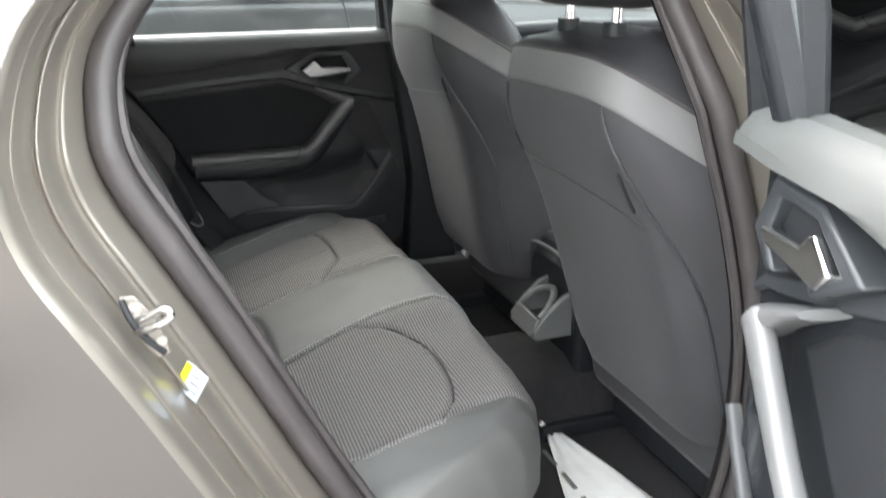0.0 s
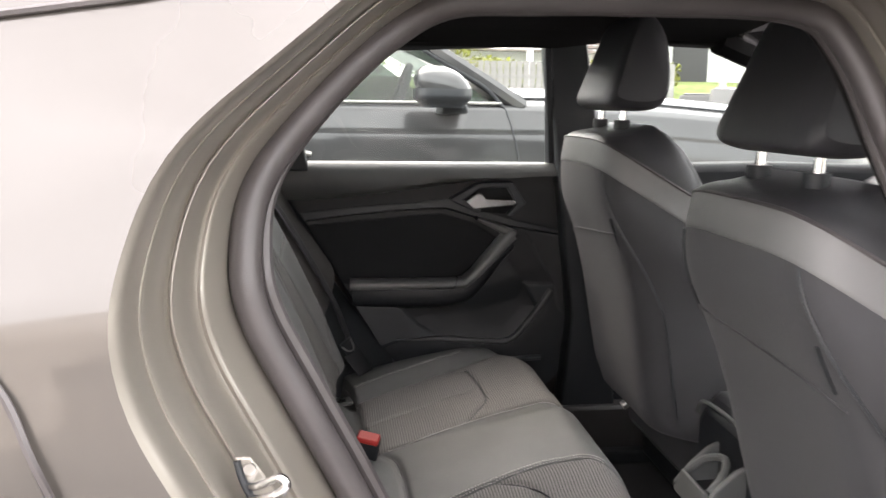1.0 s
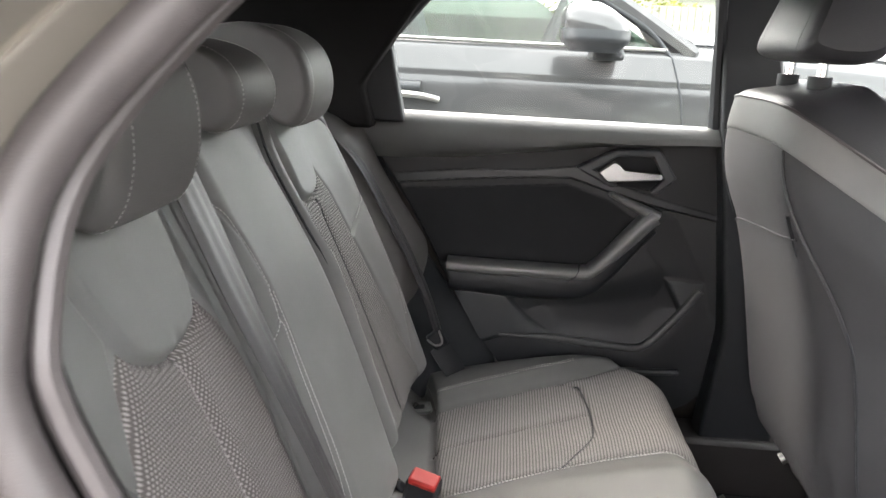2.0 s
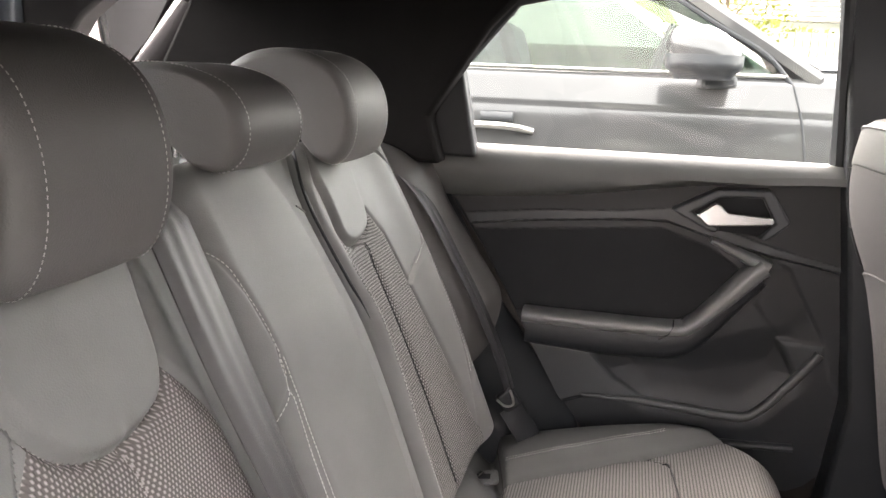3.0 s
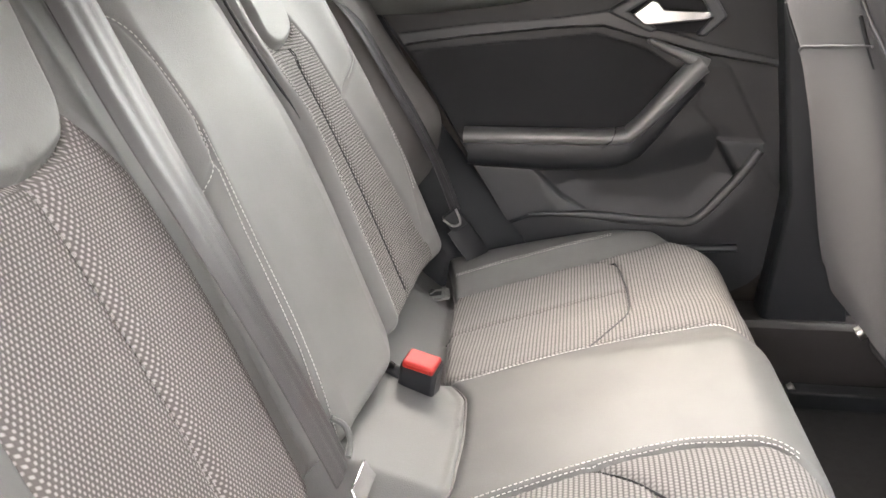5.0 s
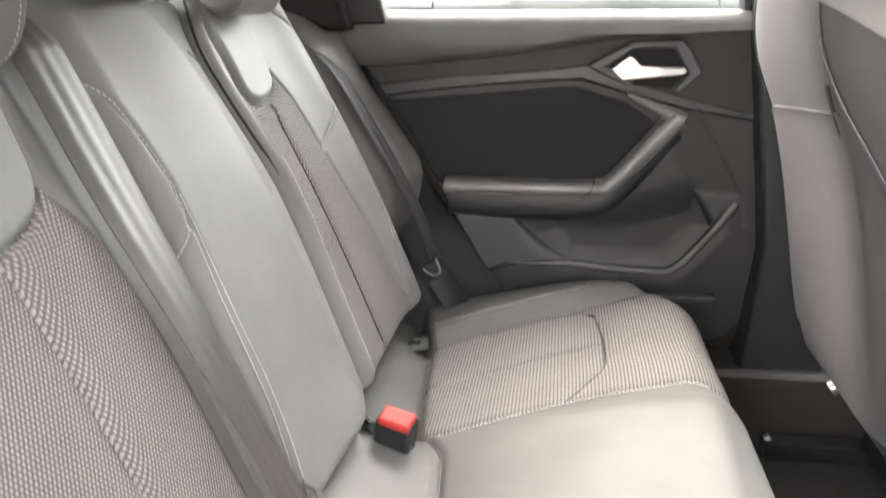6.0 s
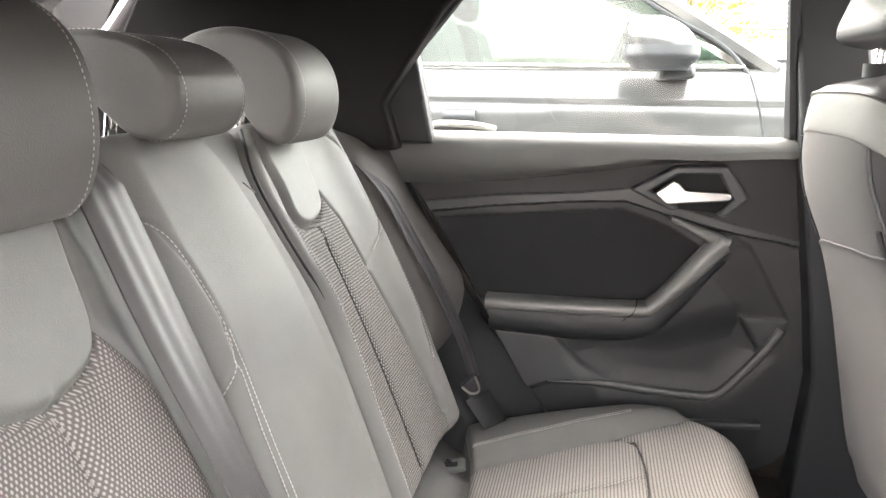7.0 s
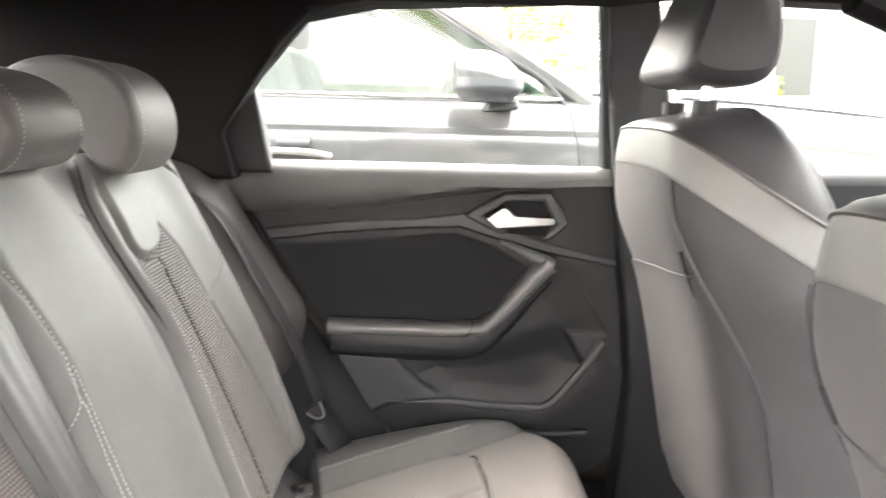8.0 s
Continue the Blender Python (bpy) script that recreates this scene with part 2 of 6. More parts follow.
def ribbon(path, width_dir, width, thick):
    """A flat band along a path; width_dir(i) gives its breadth's way."""
    rings, m = [], len(path)
    for i, p in enumerate(path):
        d = (path[min(i + 1, m - 1)] - path[max(i - 1, 0)]).normalized()
        w = Vector(width_dir).normalized()
        w = (w - d * w.dot(d)).normalized()
        n = d.cross(w)
        h, q = width / 2, thick / 2
        rings.append([p + w * h + n * q * 0.4, p + w * (h - q) + n * q, p - w * (h - q) + n * q, p - w * h + n * q * 0.4,
                      p - w * h - n * q * 0.4, p - w * (h - q) - n * q, p + w * (h - q) - n * q, p + w * h - n * q * 0.4])
    return loft(rings)


def sstep(a, b, x):
    t = max(0.0, min(1.0, (x - a) / (b - a)))
    return t * t * (3 - 2 * t)


KNOWN_LINES = {}


def seg_dist(px, py, line):
    """Distance from a place to a polyline in the plane; past 6 cm from its bounds the exact value is not needed."""
    if id(line) not in KNOWN_LINES:
        segs = [(ax, ay, bx - ax, by - ay, (bx - ax) ** 2 + (by - ay) ** 2 + 1e-12) for (ax, ay), (bx, by) in zip(line, line[1:])]
        KNOWN_LINES[id(line)] = (line, segs, min(p[0] for p in line), max(p[0] for p in line), min(p[1] for p in line), max(p[1] for p in line))
    _, segs, x0, x1, y0, y1 = KNOWN_LINES[id(line)]
    far = max(x0 - px, px - x1, y0 - py, py - y1)
    if far > 0.06:
        return far
    best = 9.0
    for ax, ay, dx, dy, dd in segs:
        qx, qy = px - ax, py - ay
        t = (qx * dx + qy * dy) / dd
        t = 0.0 if t < 0 else 1.0 if t > 1 else t
        qx -= t * dx
        qy -= t * dy
        d = qx * qx + qy * qy
        if d < best:
            best = d
    return math.sqrt(best)


def inside(px, py, poly):
    hit, j = False, len(poly) - 1
    for i in range(len(poly)):
        (xi, yi), (xj, yj) = poly[i], poly[j]
        if (yi > py) != (yj > py) and px < (xj - xi) * (py - yi) / (yj - yi) + xi:
            hit = not hit
        j = i
    return hit


def pad(name, us, vs, place, height, weave_at, mat, thick, edge, parent, label=""):
    """An upholstered pad: a grid over us and vs, lifted by height(u, v), rounded towards its edges, with a back.
    place(u, v, h) lays it in the world."""
    bm = bmesh.new()
    layer = bm.verts.layers.float.new("weave")
    u0, u1, v0, v1 = us[0], us[-1], vs[0], vs[-1]

    def lift(u, v):
        d = min(u - u0, u1 - u)
        e = min(v - v0, v1 - v)
        def fall(q):
            q = max(0.0, min(1.0, q / edge))
            return 1 - math.sqrt(max(0.0, 1 - (1 - q) ** 2))
        return height(u, v) - edge * min(1.0, math.hypot(fall(d), fall(e)))

    top = [[bm.verts.new(place(u, v, lift(u, v))) for u in us] for v in vs]
    for j in range(len(vs) - 1):
        for i in range(len(us) - 1):
            bm.faces.new((top[j][i], top[j][i + 1], top[j + 1][i + 1], top[j + 1][i]))
    for j, v in enumerate(vs):
        for i, u in enumerate(us):
            top[j][i][layer] = weave_at(u, v)
    rim = top[0][:] + [r[-1] for r in top[1:]] + top[-1][-2::-1] + [r[0] for r in top[-2:0:-1]]
    rim_uv = ([(u, v0) for u in us] + [(u1, v) for v in vs[1:]] + [(u, v1) for u in us[-2::-1]] + [(u0, v) for v in vs[-2:0:-1]])
    low = [bm.verts.new(place(u, v, -thick)) for u, v in rim_uv]
    for v in low:
        v[layer] = -1.0
    for i in range(len(rim)):
        j = (i + 1) % len(rim)
        bm.faces.new((rim[j], rim[i], low[i], low[j]))
    bm.faces.new(low[::-1])
    bmesh.ops.recalc_face_normals(bm, faces=bm.faces[:])
    return part(name, bm, mat, parent, label)


def spaced(a, b, n):
    return [a + (b - a) * i / (n - 1) for i in range(n)]


def stitches(name, path, parent, length=0.0034, gap=0.0022, radius=0.00055, label="pale stitching thread", mat=None):
    """A row of short threads along a path, as one part."""
    bm = bmesh.new()
    total = [0.0]
    for a, b in zip(path, path[1:]):
        total.append(total[-1] + (b - a).length)

    def at(s):
        for i in range(len(path) - 1):
            if total[i + 1] >= s:
                t = (s - total[i]) / max(1e-9, total[i + 1] - total[i])
                return path[i].lerp(path[i + 1], t)
        return path[-1].copy()

    s = 0.0
    while s + length < total[-1]:
        tube([at(s), at(s + length / 2), at(s + length)], radius, 5, bm=bm)
        s += length + gap
    return tagged(part(name, bm, mat or THREAD, parent, label), kind="stuff")


def rail(path, half, y_in, y_out, squash=2.6):
    """A rounded moulding along a line in the x-z plane; half(t) is its half height."""
    m, rings = len(path), []
    mid, deep = (y_in + y_out) / 2, abs(y_out - y_in) / 2
    for i, p in enumerate(path):
        d = (path[min(i + 1, m - 1)] - path[max(i - 1, 0)]).normalized()
        n = Vector((-d.z, 0, d.x))
        r = half(i / (m - 1))
        ring_pts = []
        for k in range(16):
            t = 2 * math.pi * k / 16
            c, s_ = math.cos(t), math.sin(t)
            e = 2 / squash
            ring_pts.append(p + n * r * math.copysign(abs(c) ** e, c) + Vector((0, mid - p.y + deep * math.copysign(abs(s_) ** e, s_), 0)))
        rings.append(ring_pts)
    return loft(rings)


def interp(table, x):
    for (a, u), (c, v) in zip(table, table[1:]):
        if x <= c:
            return u + (v - u) * (x - a) / (c - a)
    return table[-1][1]


CLOSED_LINES = {}


def sdist(x, z, poly):
    """Signed distance to a polygon, positive inside."""
    if id(poly) not in CLOSED_LINES:
        CLOSED_LINES[id(poly)] = (poly, list(poly) + [poly[0]])
    d = seg_dist(x, z, CLOSED_LINES[id(poly)][1])
    return d if inside(x, z, poly) else -d


# ---- ground ----
ASPHALT = shader("asphalt", (0.20, 0.197, 0.19), 0.9, vary=0.25, scale=1.5, bump=0.8, bump_scale=120)
ground = tagged(part("ground", box((-120, -120, -0.2), (120, 160, 0)), ASPHALT, smooth=False), "grey asphalt forecourt of a car lot", "ground", kind="structure")

# Added, unseen wall: blocks low southern sky and darkens the lower panel's reflections.
tagged(part("sky_block_wall", box((-30, -10.6, 0), (30, -10.2, 3.2)), shader("sky_block_render", (0.55, 0.53, 0.50), 0.85, vary=0.15, scale=2, bump=0.3, bump_scale=40), smooth=False), "unseen rendered wall added to block low sky", "wall", kind="structure")


# ---- car shell ----
shell = thing("hatchback_car", "grey metallic hatchback with an open rear doorway", "car")

# rear doorway outline (x, z), seen square to the car's side
DOORWAY = [(0.40, 1.208), (0.348, 1.178), (0.290, 1.122), (0.250, 1.068), (0.240, 1.016), (0.247, 0.968), (0.277, 0.906), (0.312, 0.838),
           (0.345, 0.770), (0.408, 0.640), (0.470, 0.530), (0.545, 0.450), (0.640, 0.415), (0.800, 0.415), (0.868, 0.450), (0.896, 0.560),
           (0.892, 0.715), (0.862, 0.850), (0.822, 0.966), (0.776, 1.088), (0.744, 1.176), (0.700, 1.212), (0.560, 1.215), (0.470, 1.213)]


def lean(z):
    """How far the car's side lies from its middle at a height."""
    return 0.72 - 0.36 * max(0.0, z - 0.99) - 0.05 * max(0.0, 0.7 - z)


loop = smooth_path([(x, 0, z) for x, z in DOORWAY], 5, closed=True)
normals = []
for i, p in enumerate(loop):
    d = (loop[(i + 1) % len(loop)] - loop[i - 1]).normalized()
    normals.append(Vector((-d.z, 0, d.x)))
if sum((p - Vector((0.56, 0, 0.85))).dot(n) for p, n in zip(loop, normals)) < 0:
    normals = [-n for n in normals]


def ring(offset, out, side=-1):
    """The doorway's outline pushed away from its middle by offset and out of the car by out."""
    made = []
    for p, n in zip(loop, normals):
        wide = 0.42 + 0.58 * sstep(1.17, 0.93, p.z)
        q = p + n * offset * wide
        # the seal flange sits deeper in the car than the outer skin, and is a little larger
        y = lean(p.z) + out
        deep = 0.085 * (1 - sstep(-0.01, 0.085, out))
        k = (1.36 - y + deep) / (1.36 - y)
        made.append(Vector((0.306 + (q.x - 0.306) * k, side * (y - deep), 1.125 + (q.z - 1.125) * k)))
    return made


JAMB_STEPS = [(p.x, p.y) for p in smooth_path([(0.006, -0.008, 0), (0.012, 0.004, 0), (0.020, 0.013, 0), (0.030, 0.021, 0), (0.036, 0.021, 0), (0.043, 0.031, 0), (0.050, 0.038, 0),
                                               (0.055, 0.037, 0), (0.061, 0.050, 0), (0.067, 0.058, 0), (0.070, 0.060, 0), (0.075, 0.080, 0), (0.082, 0.088, 0)], 4)]
jamb = part("door_jamb", loft([ring(*s) for s in JAMB_STEPS], closed=True, caps=False), JAMB_LIT, shell, "grey painted stepped door jamb")
part("doorway_trim", loft([ring(*s) for s in ((-0.008, -0.035), (-0.006, -0.02), (-0.003, -0.010), (0.007, -0.006))], closed=True, caps=False), LINING, shell, "black doorway edge trim")
seal = part("door_seal", tube(ring(-0.002, 0.004), 0.0140, 12, closed=True, up=(0, 1, 0)), RUBBER, shell, "black rubber door seal")
lip = part("seal_lip", tube(ring(-0.017, -0.008), 0.0070, 8, closed=True, up=(0, 1, 0)), RUBBER, shell, "black rubber sealing lip")


def skin(x, z):
    """The outside of the quarter panel."""
    y = lean(z) + 0.088 + 0.020 * math.exp(-((z - 0.90) / 0.06) ** 2)
    y += 0.015 * sstep(0.16, -0.3, x)
    y -= 0.18 * sstep(-0.45, -1.1, x) ** 2
    arch = math.hypot(x + 0.30, z - 0.33)
    y += 0.03 * math.exp(-((arch - 0.40) / 0.10) ** 2) * sstep(0.8, 0.6, z)
    return -y


outer = ring(0.082, 0.088)
rear_side = [i for i, p in enumerate(outer) if p.x < 0.42 and p.z > 0.45]
rear_side.sort(key=lambda i: -outer[i].z)
rows_q = []
for i in rear_side:
    p = outer[i]
    row = [p.copy()]
    for k in range(1, 26):
        t = k / 25
        x = p.x + (-1.15 - p.x) * t ** 1.15
        row.append(Vector((x, p.y + (skin(x, p.z) - p.y) * min(1, k / 3), p.z)))
    rows_q.append(row)
top_row = [Vector((p.x, p.y + 0.10, 1.30 + 0.02 * sstep(0.4, -0.6, p.x) * 0)) for p in rows_q[0]]
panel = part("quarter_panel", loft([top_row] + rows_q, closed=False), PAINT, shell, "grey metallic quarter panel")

part("roof_ditch", tube([Vector((x, -(lean(z) + 0.0905 + 0.015 * sstep(0.16, -0.3, x)), z)) for x, z in ((x, 1.178 + 0.165 * (x - 0.086) - 0.25 * max(0, -0.1 - x) ** 2) for x in spaced(-0.5, 0.34, 24))], 0.003, 6), RUBBER, shell, "dark roof seam")
part("flap_gap", tube([Vector((p.x, skin(p.x, p.z) - 0.0005, p.z)) for p in smooth_path([(0.03, 0, 1.005), (0.075, 0, 0.985), (0.108, 0, 0.950), (0.124, 0, 0.915), (0.136, 0, 0.880), (0.142, 0, 0.84), (0.138, 0, 0.80)], 8)], 0.0028, 6), RUBBER, shell, "dark gap round the fuel flap")

# roof, rails and headlining
def roof_bm(drop, inward, x0, x1):
    rings = []
    for x in spaced(x0, x1, 14):
        fall = 0.16 * sstep(-0.3, -1.15, x) + 0.05 * sstep(1.0, 1.4, x)
        sec = [(-0.66 + inward, 1.22 - drop), (-0.60 + inward, 1.285 - drop), (-0.5, 1.345 - drop), (-0.25, 1.388 - drop), (0, 1.40 - drop),
               (0.25, 1.388 - drop), (0.5, 1.345 - drop), (0.60 - inward, 1.285 - drop), (0.66 - inward, 1.22 - drop)]
        lip = 1.05 + 0.245 * sstep(0.12, 0.36, x)  # the far edge lifts over the windows
        rings.append([Vector((x, y, max(z - fall * (1 if abs(y) < 0.62 else 0.6), lip if y > 0.5 else 0))) for y, z in smooth2(sec)])
    return loft(rings, closed=False)


def smooth2(sec):
    return [(p.y, p.z) for p in smooth_path([(0, y, z) for y, z in sec], 4)]


part("roof", roof_bm(0.0, 0.0, -0.32, 1.25), PAINT, shell, "grey metallic roof skin")
rings = []
for x in spaced(-0.28, 1.22, 12):
    fall = 0.03 * sstep(0.1, -0.3, x) 
    rings.append([Vector((x, y, z - fall)) for y, z in ((-0.60, 1.262), (-0.52, 1.292), (-0.3, 1.318), (0, 1.328), (0.3, 1.318), (0.52, 1.295), (0.60, 1.262 + 0.018 * sstep(0.8, 0.95, x)))])
part("headlining", loft(rings, closed=False), LINING, shell, "black cloth headlining")
part("near_pillar_trim", prism([(0.185, 1.00), (0.20, 1.085), (0.30, 1.19), (0.40, 1.232), (0.74, 1.24), (0.805, 1.225), (0.875, 1.09), (0.925, 0.97), (1.0, 0.97), (0.95, 1.33), (-0.27, 1.30), (-0.36, 1.14), (-0.50, 0.93), (0.18, 0.93)], -0.625, -0.575), LINING, shell, "black pillar and rail trim", bevel=0.008)

# far side: inner pillar trims
def trim(name, outline, lo, hi, mat=LINING, label="", bevel=0.008):
    return part(name, prism(outline, lo, hi), mat, shell, label, bevel=bevel, smooth=True)


trim("rear_pillar_trim", [(0.02, 0.985), (0.10, 0.985), (0.150, 0.962), (0.190, 0.962), (0.168, 1.04), (0.222, 1.125), (0.264, 1.188), (0.312, 1.238), (0.34, 1.33), (-0.24, 1.31), (-0.275, 1.21), (-0.35, 1.07), (-0.50, 0.93)], 0.585, 0.64, LINING, "black rear pillar trim")
trim("middle_pillar_trim", [(0.80, 1.29), (0.90, 1.29), (0.96, 0.96), (1.02, 0.30), (0.86, 0.30), (0.89, 0.60), (0.838, 0.99)], 0.63, 0.70, PLASTIC, "black middle pillar trim")
part("window_rail_trim", prism([(0.30, 1.243), (0.40, 1.262), (0.80, 1.285), (1.30, 1.272), (1.9, 1.10), (1.9, 1.15), (1.36, 1.33), (0.9, 1.36), (0.30, 1.36)], 0.575, 0.66), LINING, shell, "black window rail trim", bevel=0.006)
HOUSING = ([(0.28, 0.30), (0.33, 0.50), (0.22, 0.64), (0.12, 0.88), (-0.2, 0.95), (-0.5, 0.9), (-0.5, 0.30)],
           [(0.34, 0.30), (0.37, 0.50), (0.25, 0.67), (0.14, 0.90), (-0.2, 0.98), (-0.5, 0.93), (-0.5, 0.30)],
           [(0.52, 0.30), (0.45, 0.50), (0.29, 0.72), (0.17, 0.945), (-0.2, 0.99), (-0.5, 0.96), (-0.5, 0.30)])
for sgn in (1, -1):
    part("wheel_housing", loft([[Vector((x, sgn * y, z)) for x, z in outline] for y, outline in zip((0.575, 0.632, 0.70) if sgn > 0 else (0.50, 0.58, 0.655), HOUSING)]), PLASTIC_GREY if sgn > 0 else LINING, shell, "black trim over the wheel housing", bevel=0.012)
part("sill_trim", prism([(0.40, 0.24), (0.40, 0.372), (0.80, 0.378), (1.70, 0.378), (1.70, 0.24)], 0.612, 0.72), SILL, shell, "dark brown-grey sill trim", bevel=0.01)
part("sill_trim", prism([(0.44, 0.22), (0.44, 0.305), (0.96, 0.305), (0.96, 0.22)], -0.645, -0.58), SILL, shell, "dark brown-grey sill trim", bevel=0.01)
part("floor_carpet", box((-0.5, -0.70, 0.20), (2.0, 0.70, 0.265)), CARPET, shell, "black carpeted floor", smooth=False)
part("floor_tunnel", loft([[Vector((x, y, z)) for y, z in ((-0.17, 0.26), (-0.11, 0.37), (-0.06, 0.39), (0.06, 0.39), (0.11, 0.37), (0.17, 0.26))] for x in (0.30, 0.9, 1.9)]), CARPET, shell, "carpeted centre tunnel", bevel=0.015)
part("far_flank", prism([(-1.1, 0.2), (-1.1, 0.96), (0.16, 0.96), (0.45, 0.45), (0.80, 0.43), (0.86, 0.96), (1.9, 0.97), (1.9, 0.2)], 0.74, 0.80), PAINT, shell, "grey metallic flank", bevel=0.01)
part("near_flank", prism([(0.46, 0.2), (0.50, 0.40), (0.90, 0.36), (0.98, 0.97), (1.9, 0.97), (1.9, 0.2)], -0.80, -0.735), PAINT, shell, "grey metallic flank", bevel=0.01)
part("near_middle_pillar", prism([(0.985, 0.40), (1.0, 0.60), (0.975, 0.80), (0.93, 0.97), (0.875, 1.09), (0.81, 1.225), (0.88, 1.225), (0.95, 1.09), (1.04, 0.86), (1.06, 0.40)], -0.63, -0.56), LINING, shell, "black middle pillar trim", bevel=0.008)
# Lightened jamb paint here too, to brighten a pillar that stands in shade.
part("pillar_skin", prism([(0.955, 0.40), (0.975, 0.56), (0.965, 0.72), (0.930, 0.86), (0.885, 0.98), (0.83, 1.10), (0.79, 1.20), (0.85, 1.24), (0.905, 1.10), (0.99, 0.97), (1.06, 0.94), (1.06, 0.40)], -0.80, -0.735), JAMB_LIT, shell, "grey metallic middle pillar", bevel=0.008)
# tail
part("tailgate", loft([[Vector((x, y, z)) for x, z in ((-0.66, 0.2), (-0.66, 0.93), (-0.585, 0.965), (-0.54, 0.965), (-0.55, 0.2))] for y in (-0.66, 0.66)]), LINING, shell, "black lined tailgate", bevel=0.02)
part("parcel_shelf", box((-0.54, -0.56, 0.895), (-0.02, 0.56, 0.92)), CARPET, shell, "black parcel shelf", bevel=0.01, smooth=False)
rear_glass = part("rear_window", loft([[Vector((-0.56, -0.60, 0.96)), Vector((-0.56, 0.68, 0.96))], [Vector((-0.26, -0.58, 1.31)), Vector((-0.26, 0.64, 1.31))]], closed=False), TINTED, shell, "tinted rear window")
rear_glass.visible_shadow = False
part("rear_window_frame", tube([Vector((-0.55, 0.72, 0.96)), Vector((-0.40, 0.73, 1.14)), Vector((-0.29, 0.70, 1.25)), Vector((-0.25, 0.60, 1.31)), Vector((-0.25, 0, 1.325)), Vector((-0.27, -0.55, 1.29)), Vector((-0.40, -0.565, 1.14)), Vector((-0.55, -0.55, 0.96))], 0.03, 10), LINING, shell, "black rear window surround")
part("rear_bumper", loft([[Vector((x, y, z)) for y, z in ((-0.60, 0.22), (-0.72, 0.40), (-0.70, 0.70), (-0.62, 0.95), (0.62, 0.95), (0.70, 0.70), (0.72, 0.40), (0.60, 0.22))] for x in (-0.68, -1.10, -1.16)]), PAINT, shell, "grey metallic tail", bevel=0.03)
part("front_bumper", loft([[Vector((x, y, z)) for y, z in ((-0.70, 0.20), (-0.80, 0.35), (-0.80, 0.68), (0.80, 0.68), (0.80, 0.35), (0.70, 0.20))] for x in (2.10, 2.78, 2.86)]), PAINT, shell, "grey metallic nose", bevel=0.03)
# front end
part("dashboard", loft([[Vector((x, y, z)) for x, z in ((1.55, 0.45), (1.50, 0.72), (1.56, 0.90), (1.68, 0.965), (2.05, 0.955), (2.05, 0.45))] for y in (-0.68, -0.3, 0.3, 0.68)]), PLASTIC, shell, "black dashboard", bevel=0.03)
part("bulkhead", box((2.0, -0.75, 0.2), (2.06, 0.75, 0.95)), LINING, shell, smooth=False)
windscreen = part("windscreen", loft([[Vector((2.02, y, 0.96)) for y in spaced(-0.66, 0.66, 7)], [Vector((1.24, y, 1.30)) for y in spaced(-0.54, 0.54, 7)]], closed=False), GLASS, shell, "clear windscreen")
windscreen.visible_shadow = False
part("bonnet", loft([[Vector((x, y, z)) for y, z in ((-0.80, 0.70), (-0.74, 0.90 - d), (0, 0.96 - d), (0.74, 0.90 - d), (0.80, 0.70))] for x, d in ((2.0, 0.0), (2.5, 0.06), (2.8, 0.22))], closed=False), PAINT, shell, "grey metallic bonnet")
for sgn in (-1, 1):
    part("front_pillar", tube([Vector((2.0, sgn * 0.67, 0.95)), Vector((1.6, sgn * 0.62, 1.15)), Vector((1.2, sgn * 0.57, 1.29))], 0.035, 8), LINING, shell, "black front pillar")
part("front_door", prism([(0.97, 0.30), (0.97, 0.985), (1.4, 0.995), (1.95, 0.985), (1.95, 0.30)], 0.66, 0.78), INSET, shell, "closed front door with black lining", bevel=0.02)
front_glass = part("front_side_window", loft([[Vector((x, 0.66, 0.985)) for x in (0.95, 1.95)], [Vector((x, 0.575, 1.27)) for x in (0.90, 1.35)]], closed=False), GLASS, shell, "clear side window")
front_glass.visible_shadow = False
near_glass = part("front_side_window", loft([[Vector((x, -0.715, 0.975)) for x in (1.03, 1.95)], [Vector((x, -0.60, 1.26)) for x in (0.95, 1.38)]], closed=False), GLASS, shell, "clear side window")
near_glass.visible_shadow = False


